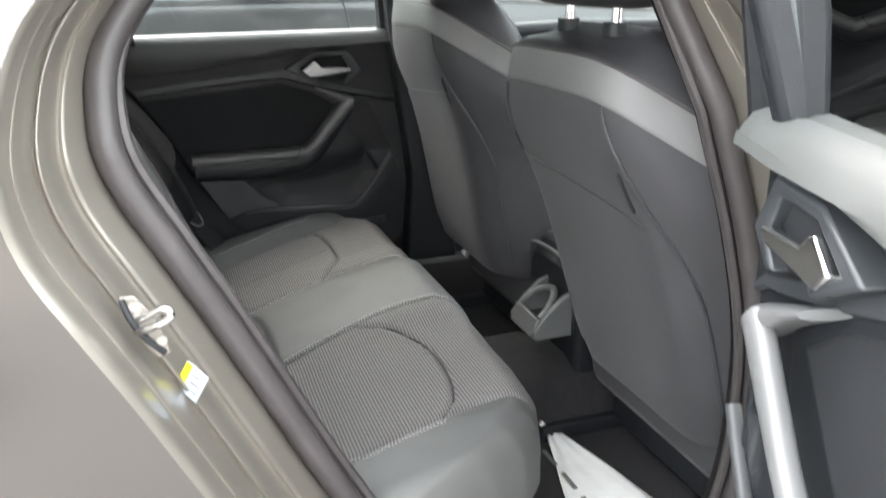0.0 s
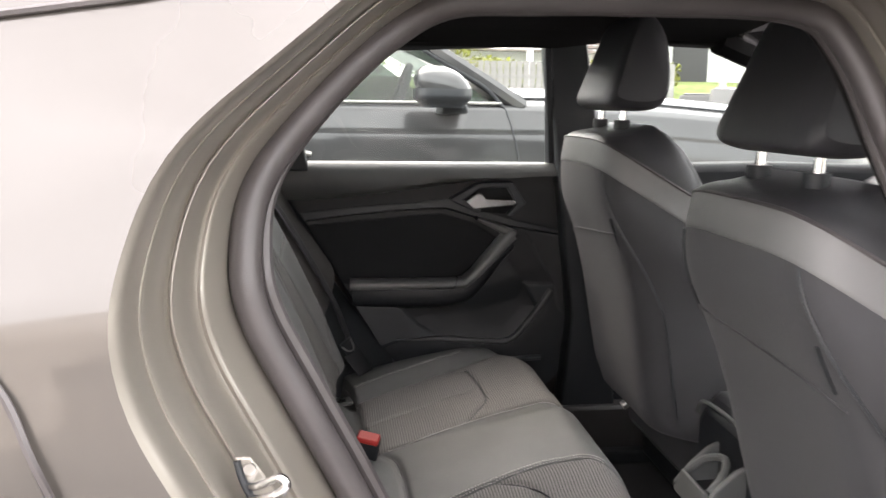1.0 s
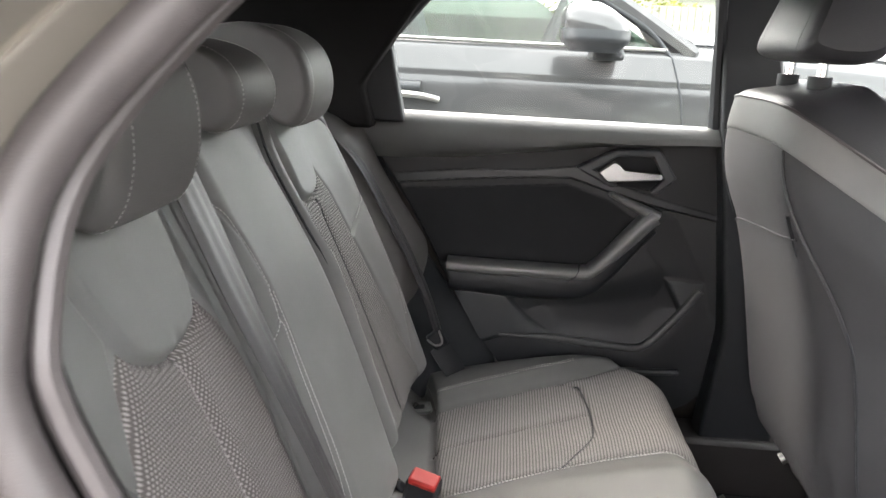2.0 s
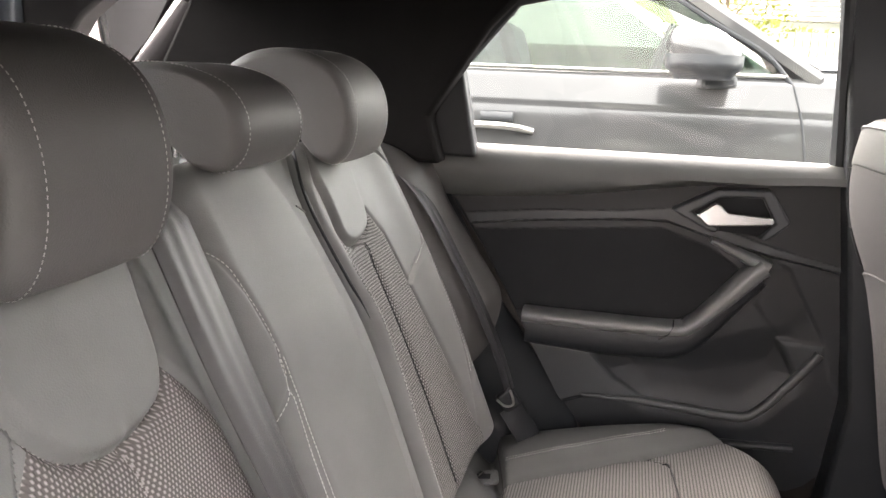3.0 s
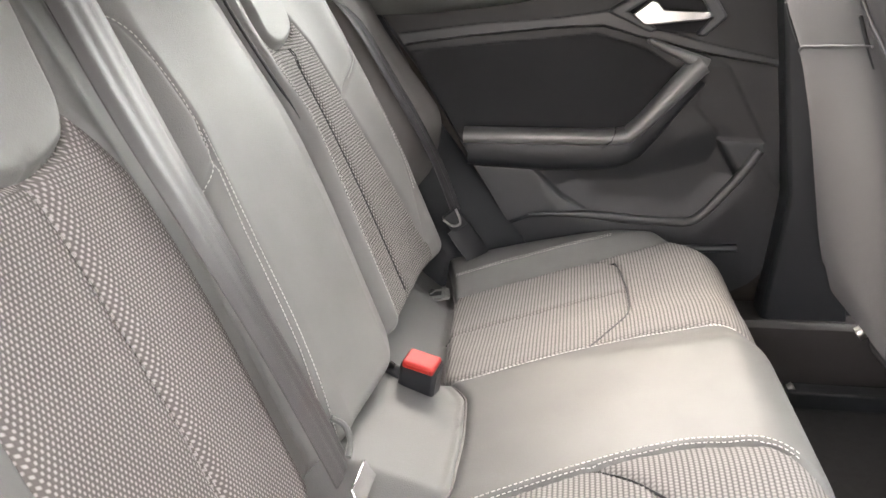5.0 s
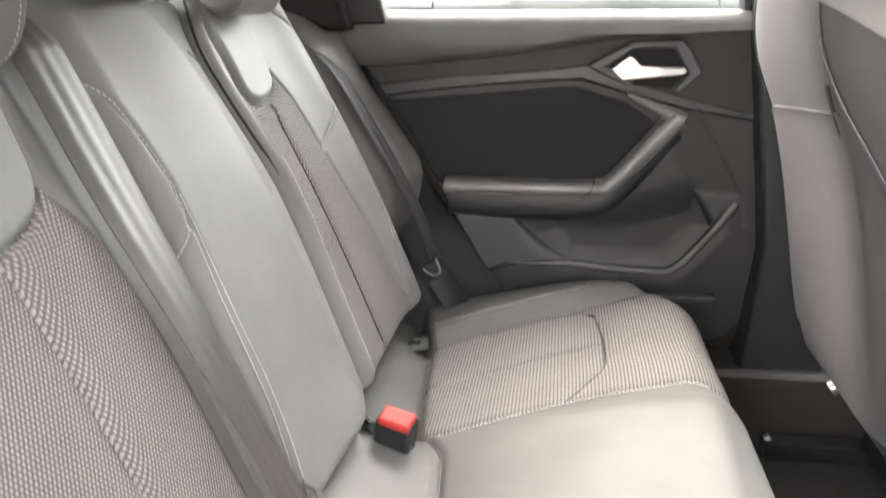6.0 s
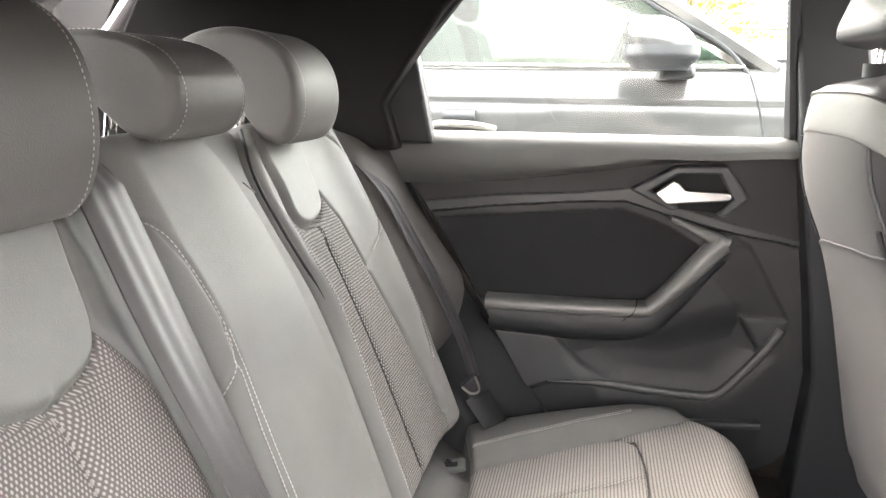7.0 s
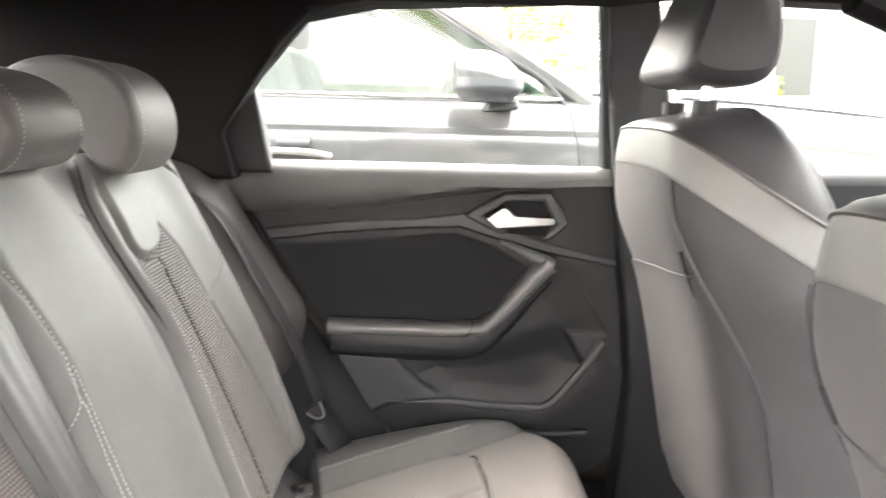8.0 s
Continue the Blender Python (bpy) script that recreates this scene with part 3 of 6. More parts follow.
# ---- door lining relief ----
CARD_LEFT = [(0.40, 0.575), (0.425, 0.515), (0.46, 0.468), (0.49, 0.448), (0.54, 0.408), (0.64, 0.350), (0.74, 0.296), (0.86, 0.224), (0.93, 0.182), (0.97, 0.160)]
CARD_RIGHT = [(0.40, 0.815), (0.42, 0.852), (0.45, 0.880), (0.54, 0.893), (0.70, 0.877), (0.80, 0.863), (0.97, 0.843)]
# lower_facet, pocket_facet and the side recess carry shading as lighter or darker plastic
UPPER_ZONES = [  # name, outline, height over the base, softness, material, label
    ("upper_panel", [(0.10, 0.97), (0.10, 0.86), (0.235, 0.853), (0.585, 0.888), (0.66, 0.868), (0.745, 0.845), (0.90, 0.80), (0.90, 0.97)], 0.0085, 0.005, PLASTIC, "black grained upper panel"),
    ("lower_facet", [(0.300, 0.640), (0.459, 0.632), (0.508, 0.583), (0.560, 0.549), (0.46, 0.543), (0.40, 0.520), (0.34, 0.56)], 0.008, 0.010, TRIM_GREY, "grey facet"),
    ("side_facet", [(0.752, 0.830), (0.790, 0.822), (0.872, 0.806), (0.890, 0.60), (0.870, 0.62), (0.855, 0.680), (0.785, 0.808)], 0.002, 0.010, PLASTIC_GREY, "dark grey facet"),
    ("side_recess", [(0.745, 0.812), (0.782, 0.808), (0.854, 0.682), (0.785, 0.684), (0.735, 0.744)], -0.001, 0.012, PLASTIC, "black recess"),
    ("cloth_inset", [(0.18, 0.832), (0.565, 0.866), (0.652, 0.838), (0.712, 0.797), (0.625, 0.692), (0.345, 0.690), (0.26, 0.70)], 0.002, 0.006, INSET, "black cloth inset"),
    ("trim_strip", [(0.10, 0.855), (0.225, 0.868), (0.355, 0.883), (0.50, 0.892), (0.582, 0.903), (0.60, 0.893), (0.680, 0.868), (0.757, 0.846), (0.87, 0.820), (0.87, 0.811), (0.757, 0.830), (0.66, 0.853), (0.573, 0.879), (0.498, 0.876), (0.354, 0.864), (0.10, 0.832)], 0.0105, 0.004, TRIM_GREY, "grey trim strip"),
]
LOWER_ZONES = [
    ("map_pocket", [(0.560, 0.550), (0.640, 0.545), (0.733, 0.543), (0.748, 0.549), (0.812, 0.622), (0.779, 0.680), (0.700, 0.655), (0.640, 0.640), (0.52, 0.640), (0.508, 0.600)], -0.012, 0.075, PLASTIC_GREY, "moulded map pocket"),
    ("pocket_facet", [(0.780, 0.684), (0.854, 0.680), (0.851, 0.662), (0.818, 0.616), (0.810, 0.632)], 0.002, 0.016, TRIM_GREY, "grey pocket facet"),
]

ZONES = UPPER_ZONES + LOWER_ZONES


def card_class(x, z):
    best = "door_card"
    for name, poly, *_ in ZONES:
        if inside(x, z, poly):
            best = name
    return best


def card_depth(x, z):
    h = 0.014
    for name, poly, up, soft_w, mat, label in ZONES:
        if min(p[0] for p in poly) - x > 0.05 or x - max(p[0] for p in poly) > 0.05 or min(p[1] for p in poly) - z > 0.05 or z - max(p[1] for p in poly) > 0.05:
            continue
        sd = sdist(x, z, poly)
        if sd > -soft_w:
            h += (0.014 + up - h) * sstep(-soft_w / 2, soft_w / 2, sd)
    return 0.702 - h


DOOR_CARD = {"door_card": ([], [], PLASTIC_GREY, "dark grey moulded door card")}
for name, poly, up, soft_w, mat, label in ZONES:
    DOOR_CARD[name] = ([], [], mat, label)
zs_card = spaced(0.405, 0.968, 250)
grid_pts = [[(xl + (xr - xl) * i / 309, z) for i in range(310)] for z in zs_card for xl, xr in [(interp(CARD_LEFT, z), interp(CARD_RIGHT, z))]]
grid_y = [[card_depth(x, z) for x, z in row] for row in grid_pts]
card_index = {name: {} for name in DOOR_CARD}
for j in range(249):
    for i in range(309):
        x, z = grid_pts[j][i]
        name = card_class(x + 0.0011, z + 0.0011)
        verts, faces = DOOR_CARD[name][0], DOOR_CARD[name][1]
        seen_at = card_index[name]
        face = []
        for jj, ii in ((j, i), (j, i + 1), (j + 1, i + 1), (j + 1, i)):
            if (jj, ii) not in seen_at:
                seen_at[(jj, ii)] = len(verts)
                gx, gz = grid_pts[jj][ii]
                verts.append((gx, grid_y[jj][ii], gz))
            face.append(seen_at[(jj, ii)])
        faces.append(face)


# ---- rear doors ----
def build_door(side, hinge=None):
    """A rear door; side 1 is shut, side -1 is mirrored for the other flank."""
    state = "closed rear car door with black lining and chrome pull" if side > 0 else "wide open rear car door with black lining and chrome pull"
    door = thing("rear_door", state, "car door", "rear doors")
    made = []

    def piece(name, outline, lo, hi, mat, label="", bevel=0.006, parent=None, inset=0.0):
        if side < 0:
            outline = [(min(x, 0.79 + (x - 0.79) * 0.35), z) for x, z in outline]
        bm = prism(outline, lo, hi, inset=inset)
        if side < 0:
            for v in bm.verts:
                v.co.y = -v.co.y
            bmesh.ops.reverse_faces(bm, faces=bm.faces[:])
        ob = part(name, bm, mat, parent or door, label, bevel=bevel)
        return ob

    piece("door_shell", [(0.13, 0.965), (0.25, 0.80), (0.40, 0.54), (0.47, 0.45), (0.56, 0.415), (0.83, 0.405), (0.885, 0.44), (0.905, 0.54), (0.852, 0.965)], 0.704, 0.79, PAINT if side < 0 else PLASTIC, "", 0.01)
    for name, (verts, faces, mat, label) in DOOR_CARD.items():
        bm = bmesh.new()
        vv = [bm.verts.new((min(x, 0.79 + (x - 0.79) * 0.35) if side < 0 else x, side * y, z)) for x, y, z in verts]
        for f in faces:
            bm.faces.new([vv[i] for i in (f if side < 0 else f[::-1])])
        part(name, bm, mat, door, label)
    # window ledge with a rounded top; its pale grey paints in window glare
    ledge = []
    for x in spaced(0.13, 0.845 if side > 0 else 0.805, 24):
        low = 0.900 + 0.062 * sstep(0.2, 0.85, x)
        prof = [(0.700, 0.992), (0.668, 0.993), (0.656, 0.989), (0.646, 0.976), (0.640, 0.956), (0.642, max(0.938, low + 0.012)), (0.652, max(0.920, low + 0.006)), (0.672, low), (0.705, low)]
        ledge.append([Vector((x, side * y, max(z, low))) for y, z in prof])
    part("window_ledge", loft(ledge), PLASTIC_SOFT, door, "soft-touch window ledge, grey from painted glare")
    # arm rest with pull
    def moulding(name, line, half, y_in, y_out, mat, label):
        bm = rail(smooth_path([(x, 0, z) for x, z in line], 8), half, y_in, y_out)
        if side < 0:
            for v in bm.verts:
                v.co.y = -v.co.y
            bmesh.ops.reverse_faces(bm, faces=bm.faces[:])
        return part(name, bm, mat, door, label)

    moulding("armrest", [(0.345, 0.672), (0.40, 0.668), (0.50, 0.664), (0.60, 0.670)] + ([(0.645, 0.698), (0.70, 0.758), (0.732, 0.795)] if side > 0 else [(0.625, 0.680)]), lambda t: 0.034 - 0.016 * sstep(0.45, 0.9, t), 0.652, 0.70, PLASTIC_GREY, "dark grey armrest")
    part("pull_joint", tube([Vector((x, side * y, z)) for x, y, z in ((0.600, 0.652, 0.712), (0.599, 0.6375, 0.703), (0.594, 0.6375, 0.690), (0.578, 0.646, 0.676))], 0.0012, 6), INSET, door, "dark joint in the armrest")
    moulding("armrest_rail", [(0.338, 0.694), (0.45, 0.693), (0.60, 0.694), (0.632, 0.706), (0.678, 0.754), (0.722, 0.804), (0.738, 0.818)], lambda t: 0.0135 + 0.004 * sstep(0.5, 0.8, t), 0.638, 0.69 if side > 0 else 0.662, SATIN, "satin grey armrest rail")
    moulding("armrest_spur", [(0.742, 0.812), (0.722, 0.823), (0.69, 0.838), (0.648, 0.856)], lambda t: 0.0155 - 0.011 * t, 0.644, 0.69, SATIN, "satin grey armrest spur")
    moulding("pocket_lip", [(0.452, 0.545), (0.500, 0.546), (0.560, 0.546), (0.640, 0.539), (0.715, 0.536), (0.742, 0.539), (0.762, 0.553), (0.790, 0.586), (0.822, 0.628), (0.848, 0.668)], lambda t: 0.0020 + 0.0060 * sstep(0.0, 0.3, t), 0.676, 0.692, LIP_LIT, "pocket lip, paler for caught light")
    moulding("foot_ridge", [(0.60, 0.480), (0.68, 0.484), (0.76, 0.487), (0.825, 0.491)], lambda t: 0.0065, 0.674, 0.692, TRIM_GREY, "grey ridge")
    # release lever
    ring_out = [(0.578, 0.903), (0.651, 0.944), (0.734, 0.947), (0.770, 0.893), (0.736, 0.862), (0.722, 0.864), (0.745, 0.892), (0.722, 0.932), (0.655, 0.930), (0.612, 0.902), (0.66, 0.876), (0.650, 0.868)]
    piece("lever_bezel", ring_out, 0.652, 0.69, TRIM_GREY, "satin lever bezel", 0.004)
    piece("lever_recess", [(0.60, 0.902), (0.652, 0.935), (0.725, 0.938), (0.752, 0.893), (0.722, 0.866), (0.65, 0.872)], 0.666, 0.69, INSET, "black recess", 0.002)
    piece("door_lever", [(0.618, 0.898), (0.648, 0.922), (0.658, 0.917), (0.668, 0.906), (0.741, 0.902), (0.743, 0.892), (0.735, 0.888), (0.638, 0.880)], 0.647, 0.660, CHROME, "satin chrome lever", 0.003)
    # window
    corners = [(0.243, 0.640, 0.985), (0.835, 0.655, 0.985), (0.800, 0.590, 1.272), (0.420, 0.590, 1.256), (0.305, 0.590, 1.232), (0.205, 0.615, 1.125)]
    bm = bmesh.new()
    bm.faces.new([bm.verts.new((x, side * (y + 0.025), z)) for x, y, z in corners])
    pane = part("window_pane", bm, TINTED, door, "clear window pane", smooth=False)
    pane.visible_shadow = False
    frame_line = [Vector((x, side * (y + 0.025), z)) for x, y, z in ((0.835, 0.655, 0.97), (0.800, 0.590, 1.277), (0.420, 0.590, 1.262), (0.300, 0.590, 1.236), (0.198, 0.615, 1.12), (0.165, 0.635, 0.98))]
    part("window_frame", tube(frame_line, 0.014, 8), PLASTIC, door, "black window frame")
    if side < 0:
        part("frame_upright", loft([[Vector((x, -y, z)) for x, y in ((x0, y0), (x1, y0), (x1, y0 + 0.035), (x0, y0 + 0.035))] for x0, x1, y0, z in ((0.742, 0.770, 0.660, 0.975), (0.742, 0.770, 0.620, 1.10), (0.738, 0.766, 0.560, 1.26))]), PLASTIC_GREY, door, "black window upright", bevel=0.008)
    piece("corner_trim", [(0.160, 0.972), (0.243, 0.972), (0.212, 1.128), (0.148, 1.035)], 0.628, 0.668, PLASTIC, "black corner trim", 0.006)
    return door


build_door(1)
open_door = build_door(-1)
open_door.matrix_world = Matrix.Translation((0.956, -0.723, 0.006)) @ Matrix.Rotation(radians(72.5), 4, "Z") @ Matrix.Translation((-0.93, 0.79, 0))


# ---- rear seat ----
rear = thing("rear_seat", "grey leather and woven cloth rear bench with split backrest", "car seat")
BX, BZ, CA, SA = 0.32, 0.52, math.cos(radians(25)), math.sin(radians(25))


def on_back(y, s, h=0.0):
    return Vector((BX - SA * s + CA * h, y, BZ + CA * s + SA * h))


SPLIT = [(-0.06, 0.168), (0.03, 0.170), (0.13, 0.176), (0.23, 0.188), (0.31, 0.194), (0.36, 0.186), (0.42, 0.174), (0.48, 0.171), (0.515, 0.186), (0.545, 0.208), (0.60, 0.23)]
RIDGE = [(-0.06, 0.056), (0.08, 0.066), (0.19, 0.078), (0.27, 0.085), (0.35, 0.085), (0.43, 0.078), (0.50, 0.062), (0.54, 0.034), (0.60, 0.0)]


def eased(table, s):
    """A table read with soft corners."""
    return sum(interp(table, s + d) for d in (-0.024, -0.012, 0.0, 0.012, 0.024)) / 5


TAB_SEAM = [(0.203, 0.56), (0.204, 0.49), (0.213, 0.448), (0.223, 0.405), (0.240, 0.379), (0.262, 0.369), (0.298, 0.362), (0.334, 0.368), (0.358, 0.382), (0.374, 0.407), (0.385, 0.448), (0.392, 0.49), (0.392, 0.56)]
BACK_SEAMS = [TAB_SEAM, [(0.223, 0.405), (0.200, 0.372), (0.178, 0.330), (0.163, 0.25), (0.160, 0.0)], [(0.374, 0.407), (0.425, 0.30), (0.434, 0.0)], [(0.298, 0.362), (0.290, 0.0)],
              [(0.475, 0.54), (0.495, 0.45), (0.490, 0.33), (0.470, 0.06)], [(0.493, 0.40), (0.475, 0.355), (0.425, 0.30)]]
FAR_TAB = [(0.232, 0.57), (0.233, 0.51), (0.235, 0.472), (0.232, 0.446), (0.229, 0.426), (0.238, 0.409), (0.262, 0.400), (0.294, 0.402), (0.325, 0.411), (0.346, 0.430), (0.356, 0.462), (0.374, 0.51), (0.386, 0.57)]
TAB_LINE = [(p.x, p.y) for p in smooth_path([(a, s, 0) for a, s in TAB_SEAM], 4)]
WEAVE_LINE = [(0.160, -0.10), (0.160, 0.0), (0.163, 0.25), (0.178, 0.330), (0.200, 0.372)] + [q for q in TAB_LINE if q[1] < 0.406] + [(0.398, 0.360), (0.425, 0.30), (0.434, 0.0), (0.434, -0.10)]
BACK_SEAMS = [TAB_LINE] + BACK_SEAMS[1:]
FAR_TAB_LINE = [(p.x, p.y) for p in smooth_path([(a, s, 0) for a, s in FAR_TAB], 4)]
FAR_EDGE = [(0.346, 0.430), (0.366, 0.436), (0.392, 0.394), (0.404, 0.31), (0.426, 0.19), (0.446, 0.05)]
FAR_OUTER = [(0.450, 0.53), (0.486, 0.49), (0.504, 0.44), (0.500, 0.385), (0.493, 0.30), (0.485, 0.21), (0.468, 0.13), (0.450, 0.05)]
FAR_WEAVE_LINE = [(0.200, -0.10), (0.200, 0.33), (0.206, 0.404)] + [q for q in FAR_TAB_LINE if q[1] < 0.431] + FAR_EDGE[1:] + [(0.446, -0.10)]
FAR_SEAMS = [FAR_TAB_LINE, FAR_EDGE, FAR_OUTER, [(0.500, 0.385), (0.470, 0.345), (0.405, 0.305)]]
MID_SEAM = [(-0.118, 0.482), (-0.088, 0.458), (-0.075, 0.415), (-0.068, 0.36), (-0.075, 0.318), (-0.104, 0.292)]
MID_FOLD = [(-0.070, 0.345), (-0.082, 0.25), (-0.088, 0.12), (-0.100, 0.02)]


def back_height(y, s):
    base = 0.012 * math.sin(math.pi * max(0, min(1, s / 0.56))) - 0.012
    split = eased(SPLIT, s)
    if y > split or y < -0.135:
        a, q = abs(y), s
        tab, woven, seams = (TAB_LINE, WEAVE_LINE, BACK_SEAMS) if y < 0 else (FAR_TAB_LINE, FAR_WEAVE_LINE, FAR_SEAMS)
        h = base + 0.024 * math.exp(-((a - (0.50 if y < 0 else 0.480)) / 0.042) ** 2)
        h += 0.008 * sstep(-0.001, 0.010, sdist(a, q, tab))
        h += 0.004 * sstep(0.0, 0.022, sdist(a, q, woven)) - 0.005 * math.exp(-((a - (0.292 if y < 0 else 0.288 + 0.02 * s)) / 0.008) ** 2) * sstep(0.39, 0.36, q)
        h -= 0.0062 * math.exp(-(min(seg_dist(a, q, line) for line in seams) / 0.0036) ** 2)
        if y < 0:
            h -= 0.018 * sstep(0.196, 0.150, a) - 0.004
        else:
            h += 0.010 * math.exp(-((y - split - 0.022) / 0.016) ** 2)
        return h
    ridge = eased(RIDGE, s)
    h = base - 0.012 + 0.030 * sstep(-0.135, -0.070, y) + 0.012 * sstep(-0.07, ridge, y)
    if y > ridge:
        h -= 0.034 * min(1.0, (y - ridge) / (split - ridge)) ** 1.15
    h -= 0.0035 * math.exp(-(seg_dist(y, s, MID_SEAM) / 0.0035) ** 2) + 0.0030 * math.exp(-(seg_dist(y, s, MID_FOLD) / 0.0035) ** 2)
    return h


def back_weave(y, s):
    if -0.135 < y < eased(SPLIT, s):
        return -1.0
    return min(sdist(abs(y), s, WEAVE_LINE if y < 0 else FAR_WEAVE_LINE), y - eased(SPLIT, s) - 0.022 if y > 0 else 9.0)


def wide_y(u, s):
    return -0.605 + u * (eased(SPLIT, s) - 0.002 + 0.605)


def narrow_y(u, s):
    lo = eased(SPLIT, s) + 0.003
    return lo + u * (0.540 - lo) / 0.42


vs = spaced(0.012, 0.555, 210)
pad("backrest_wide", spaced(0, 1, 380), vs, lambda u, s, h=0.0: on_back(wide_y(u, s), s, h), lambda u, s: back_height(wide_y(u, s), s), lambda u, s: back_weave(wide_y(u, s), s), COVER_BACK, 0.09, 0.020, rear, "grey leather backrest, woven cloth panel")
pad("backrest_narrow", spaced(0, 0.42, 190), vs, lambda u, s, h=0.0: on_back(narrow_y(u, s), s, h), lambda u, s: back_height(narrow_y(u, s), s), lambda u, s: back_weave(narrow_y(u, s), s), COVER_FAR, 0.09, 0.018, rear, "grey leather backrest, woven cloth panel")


def cushion_edge(y):
    if y < 0:
        return interp([(0.0, 0.775), (0.34, 0.775), (0.42, 0.768), (0.48, 0.745), (0.53, 0.700), (0.57, 0.640), (0.60, 0.570), (0.63, 0.470)], -y)
    return 0.775 - 0.075 * sstep(0.46, 0.62, y) ** 1.5


def on_cushion(y, u, h=0.0):
    x = 0.235 + (cushion_edge(y) - 0.235) * u
    a = abs(y - 0.01)
    zo = 0.462 + 0.22 * (x - 0.34)
    zc = 0.474 + 0.26 * (x - 0.38)
    k = sstep(0.19, 0.11, a)
    return Vector((x, y, zo + (zc - zo) * k + h))


def cush_uv(x, y):
    return (x - 0.235) / (cushion_edge(y) - 0.235)


REAR_LINE = [(-0.63, 0.33), (-0.50, 0.352), (-0.43, 0.360), (-0.16, 0.384), (-0.11, 0.420), (0.0, 0.420), (0.085, 0.412), (0.115, 0.397), (0.150, 0.374), (0.29, 0.360), (0.436, 0.350), (0.505, 0.334), (0.60, 0.312), (0.63, 0.305)]
BOLSTER_FAR = [(0.30, 0.420), (0.350, 0.430), (0.425, 0.450), (0.47, 0.458), (0.522, 0.476), (0.566, 0.484), (0.647, 0.522), (0.702, 0.552), (0.80, 0.60)]
BOLSTER_NEAR = [(0.30, 0.455), (0.36, 0.468), (0.485, 0.478), (0.58, 0.464), (0.667, 0.456), (0.80, 0.452)]
MIDDLE_FAR = [(0.30, 0.128), (0.372, 0.130), (0.416, 0.128), (0.484, 0.147), (0.553, 0.168), (0.621, 0.187), (0.709, 0.202), (0.743, 0.190), (0.80, 0.16)]
MIDDLE_NEAR = [(0.30, 0.175), (0.37, 0.168), (0.423, 0.150), (0.541, 0.116), (0.600, 0.100), (0.648, 0.095), (0.708, 0.104), (0.747, 0.136), (0.80, 0.18)]
CUSH_SEAMS = [[(0.566, 0.484), (0.592, 0.470), (0.604, 0.453), (0.612, 0.372), (0.613, 0.300), (0.608, 0.258), (0.597, 0.234), (0.574, 0.200), (0.553, 0.170)], [(0.357, 0.279), (0.477, 0.305), (0.607, 0.343)]]


NEAR_SEAMS = [[(0.555, 0.112), (0.600, 0.145), (0.635, 0.190), (0.654, 0.265), (0.652, 0.360), (0.635, 0.425), (0.605, 0.460)]]


def rear_line(y):
    return sum(interp(REAR_LINE, y + d) for d in (-0.01, 0.0, 0.01)) / 3


def bolster_line(x, y):
    return interp(BOLSTER_FAR if y > 0.01 else BOLSTER_NEAR, x)


def middle_line(x, y):
    return interp(MIDDLE_FAR if y > 0.01 else MIDDLE_NEAR, x)


def cushion_height(y, u):
    x = on_cushion(y, u).x
    a = abs(y - 0.01)
    seam = bolster_line(x, y)
    behind = x - rear_line(y)
    h = 0.012 * math.sin(math.pi * min(1, max(0, u)))
    # the side roll rises from its seam and dies away at the front
    h += 0.024 * sstep(seam, seam + 0.045, a) * sstep(0.76, 0.58, x) * sstep(-0.004, 0.004, behind)
    # the strip behind the cushion lies lower than the cloth
    h -= (0.014 * sstep(0.11, 0.15, a) + 0.010 * sstep(0.40, 0.46, a)) * sstep(0.004, -0.006, behind)
    h += (0.62 + 0.5 * sstep(0.2, 0.5, y)) * max(0.0, -0.012 - behind)
    for d in (min(seg_dist(x, a, line) for line in (CUSH_SEAMS if y > 0.01 else NEAR_SEAMS)), abs(a - seam), abs(a - middle_line(x, y)), abs(behind)):
        h -= 0.0055 * math.exp(-(d / 0.0042) ** 2) * sstep(-0.008, 0.0, behind)
    h += 0.005 * math.exp(-((a - middle_line(x, y) - 0.055) / 0.04) ** 2) * sstep(0.0, 0.03, behind)
    h -= 0.035 * sstep(0.86, 1.0, u) ** 2
    return h


def cushion_weave(y, u):
    x = on_cushion(y, u).x
    a = abs(y - 0.01)
    return min(a - middle_line(x, y), bolster_line(x, y) - a, x - rear_line(y) - 0.003, 0.765 - x)


pad("cushion", spaced(-0.62, 0.62, 330), spaced(0, 1, 150), on_cushion, cushion_height, cushion_weave, COVER_SEAT_SHADED, 0.14, 0.05, rear, "grey leather bench cushion, woven cloth panels")


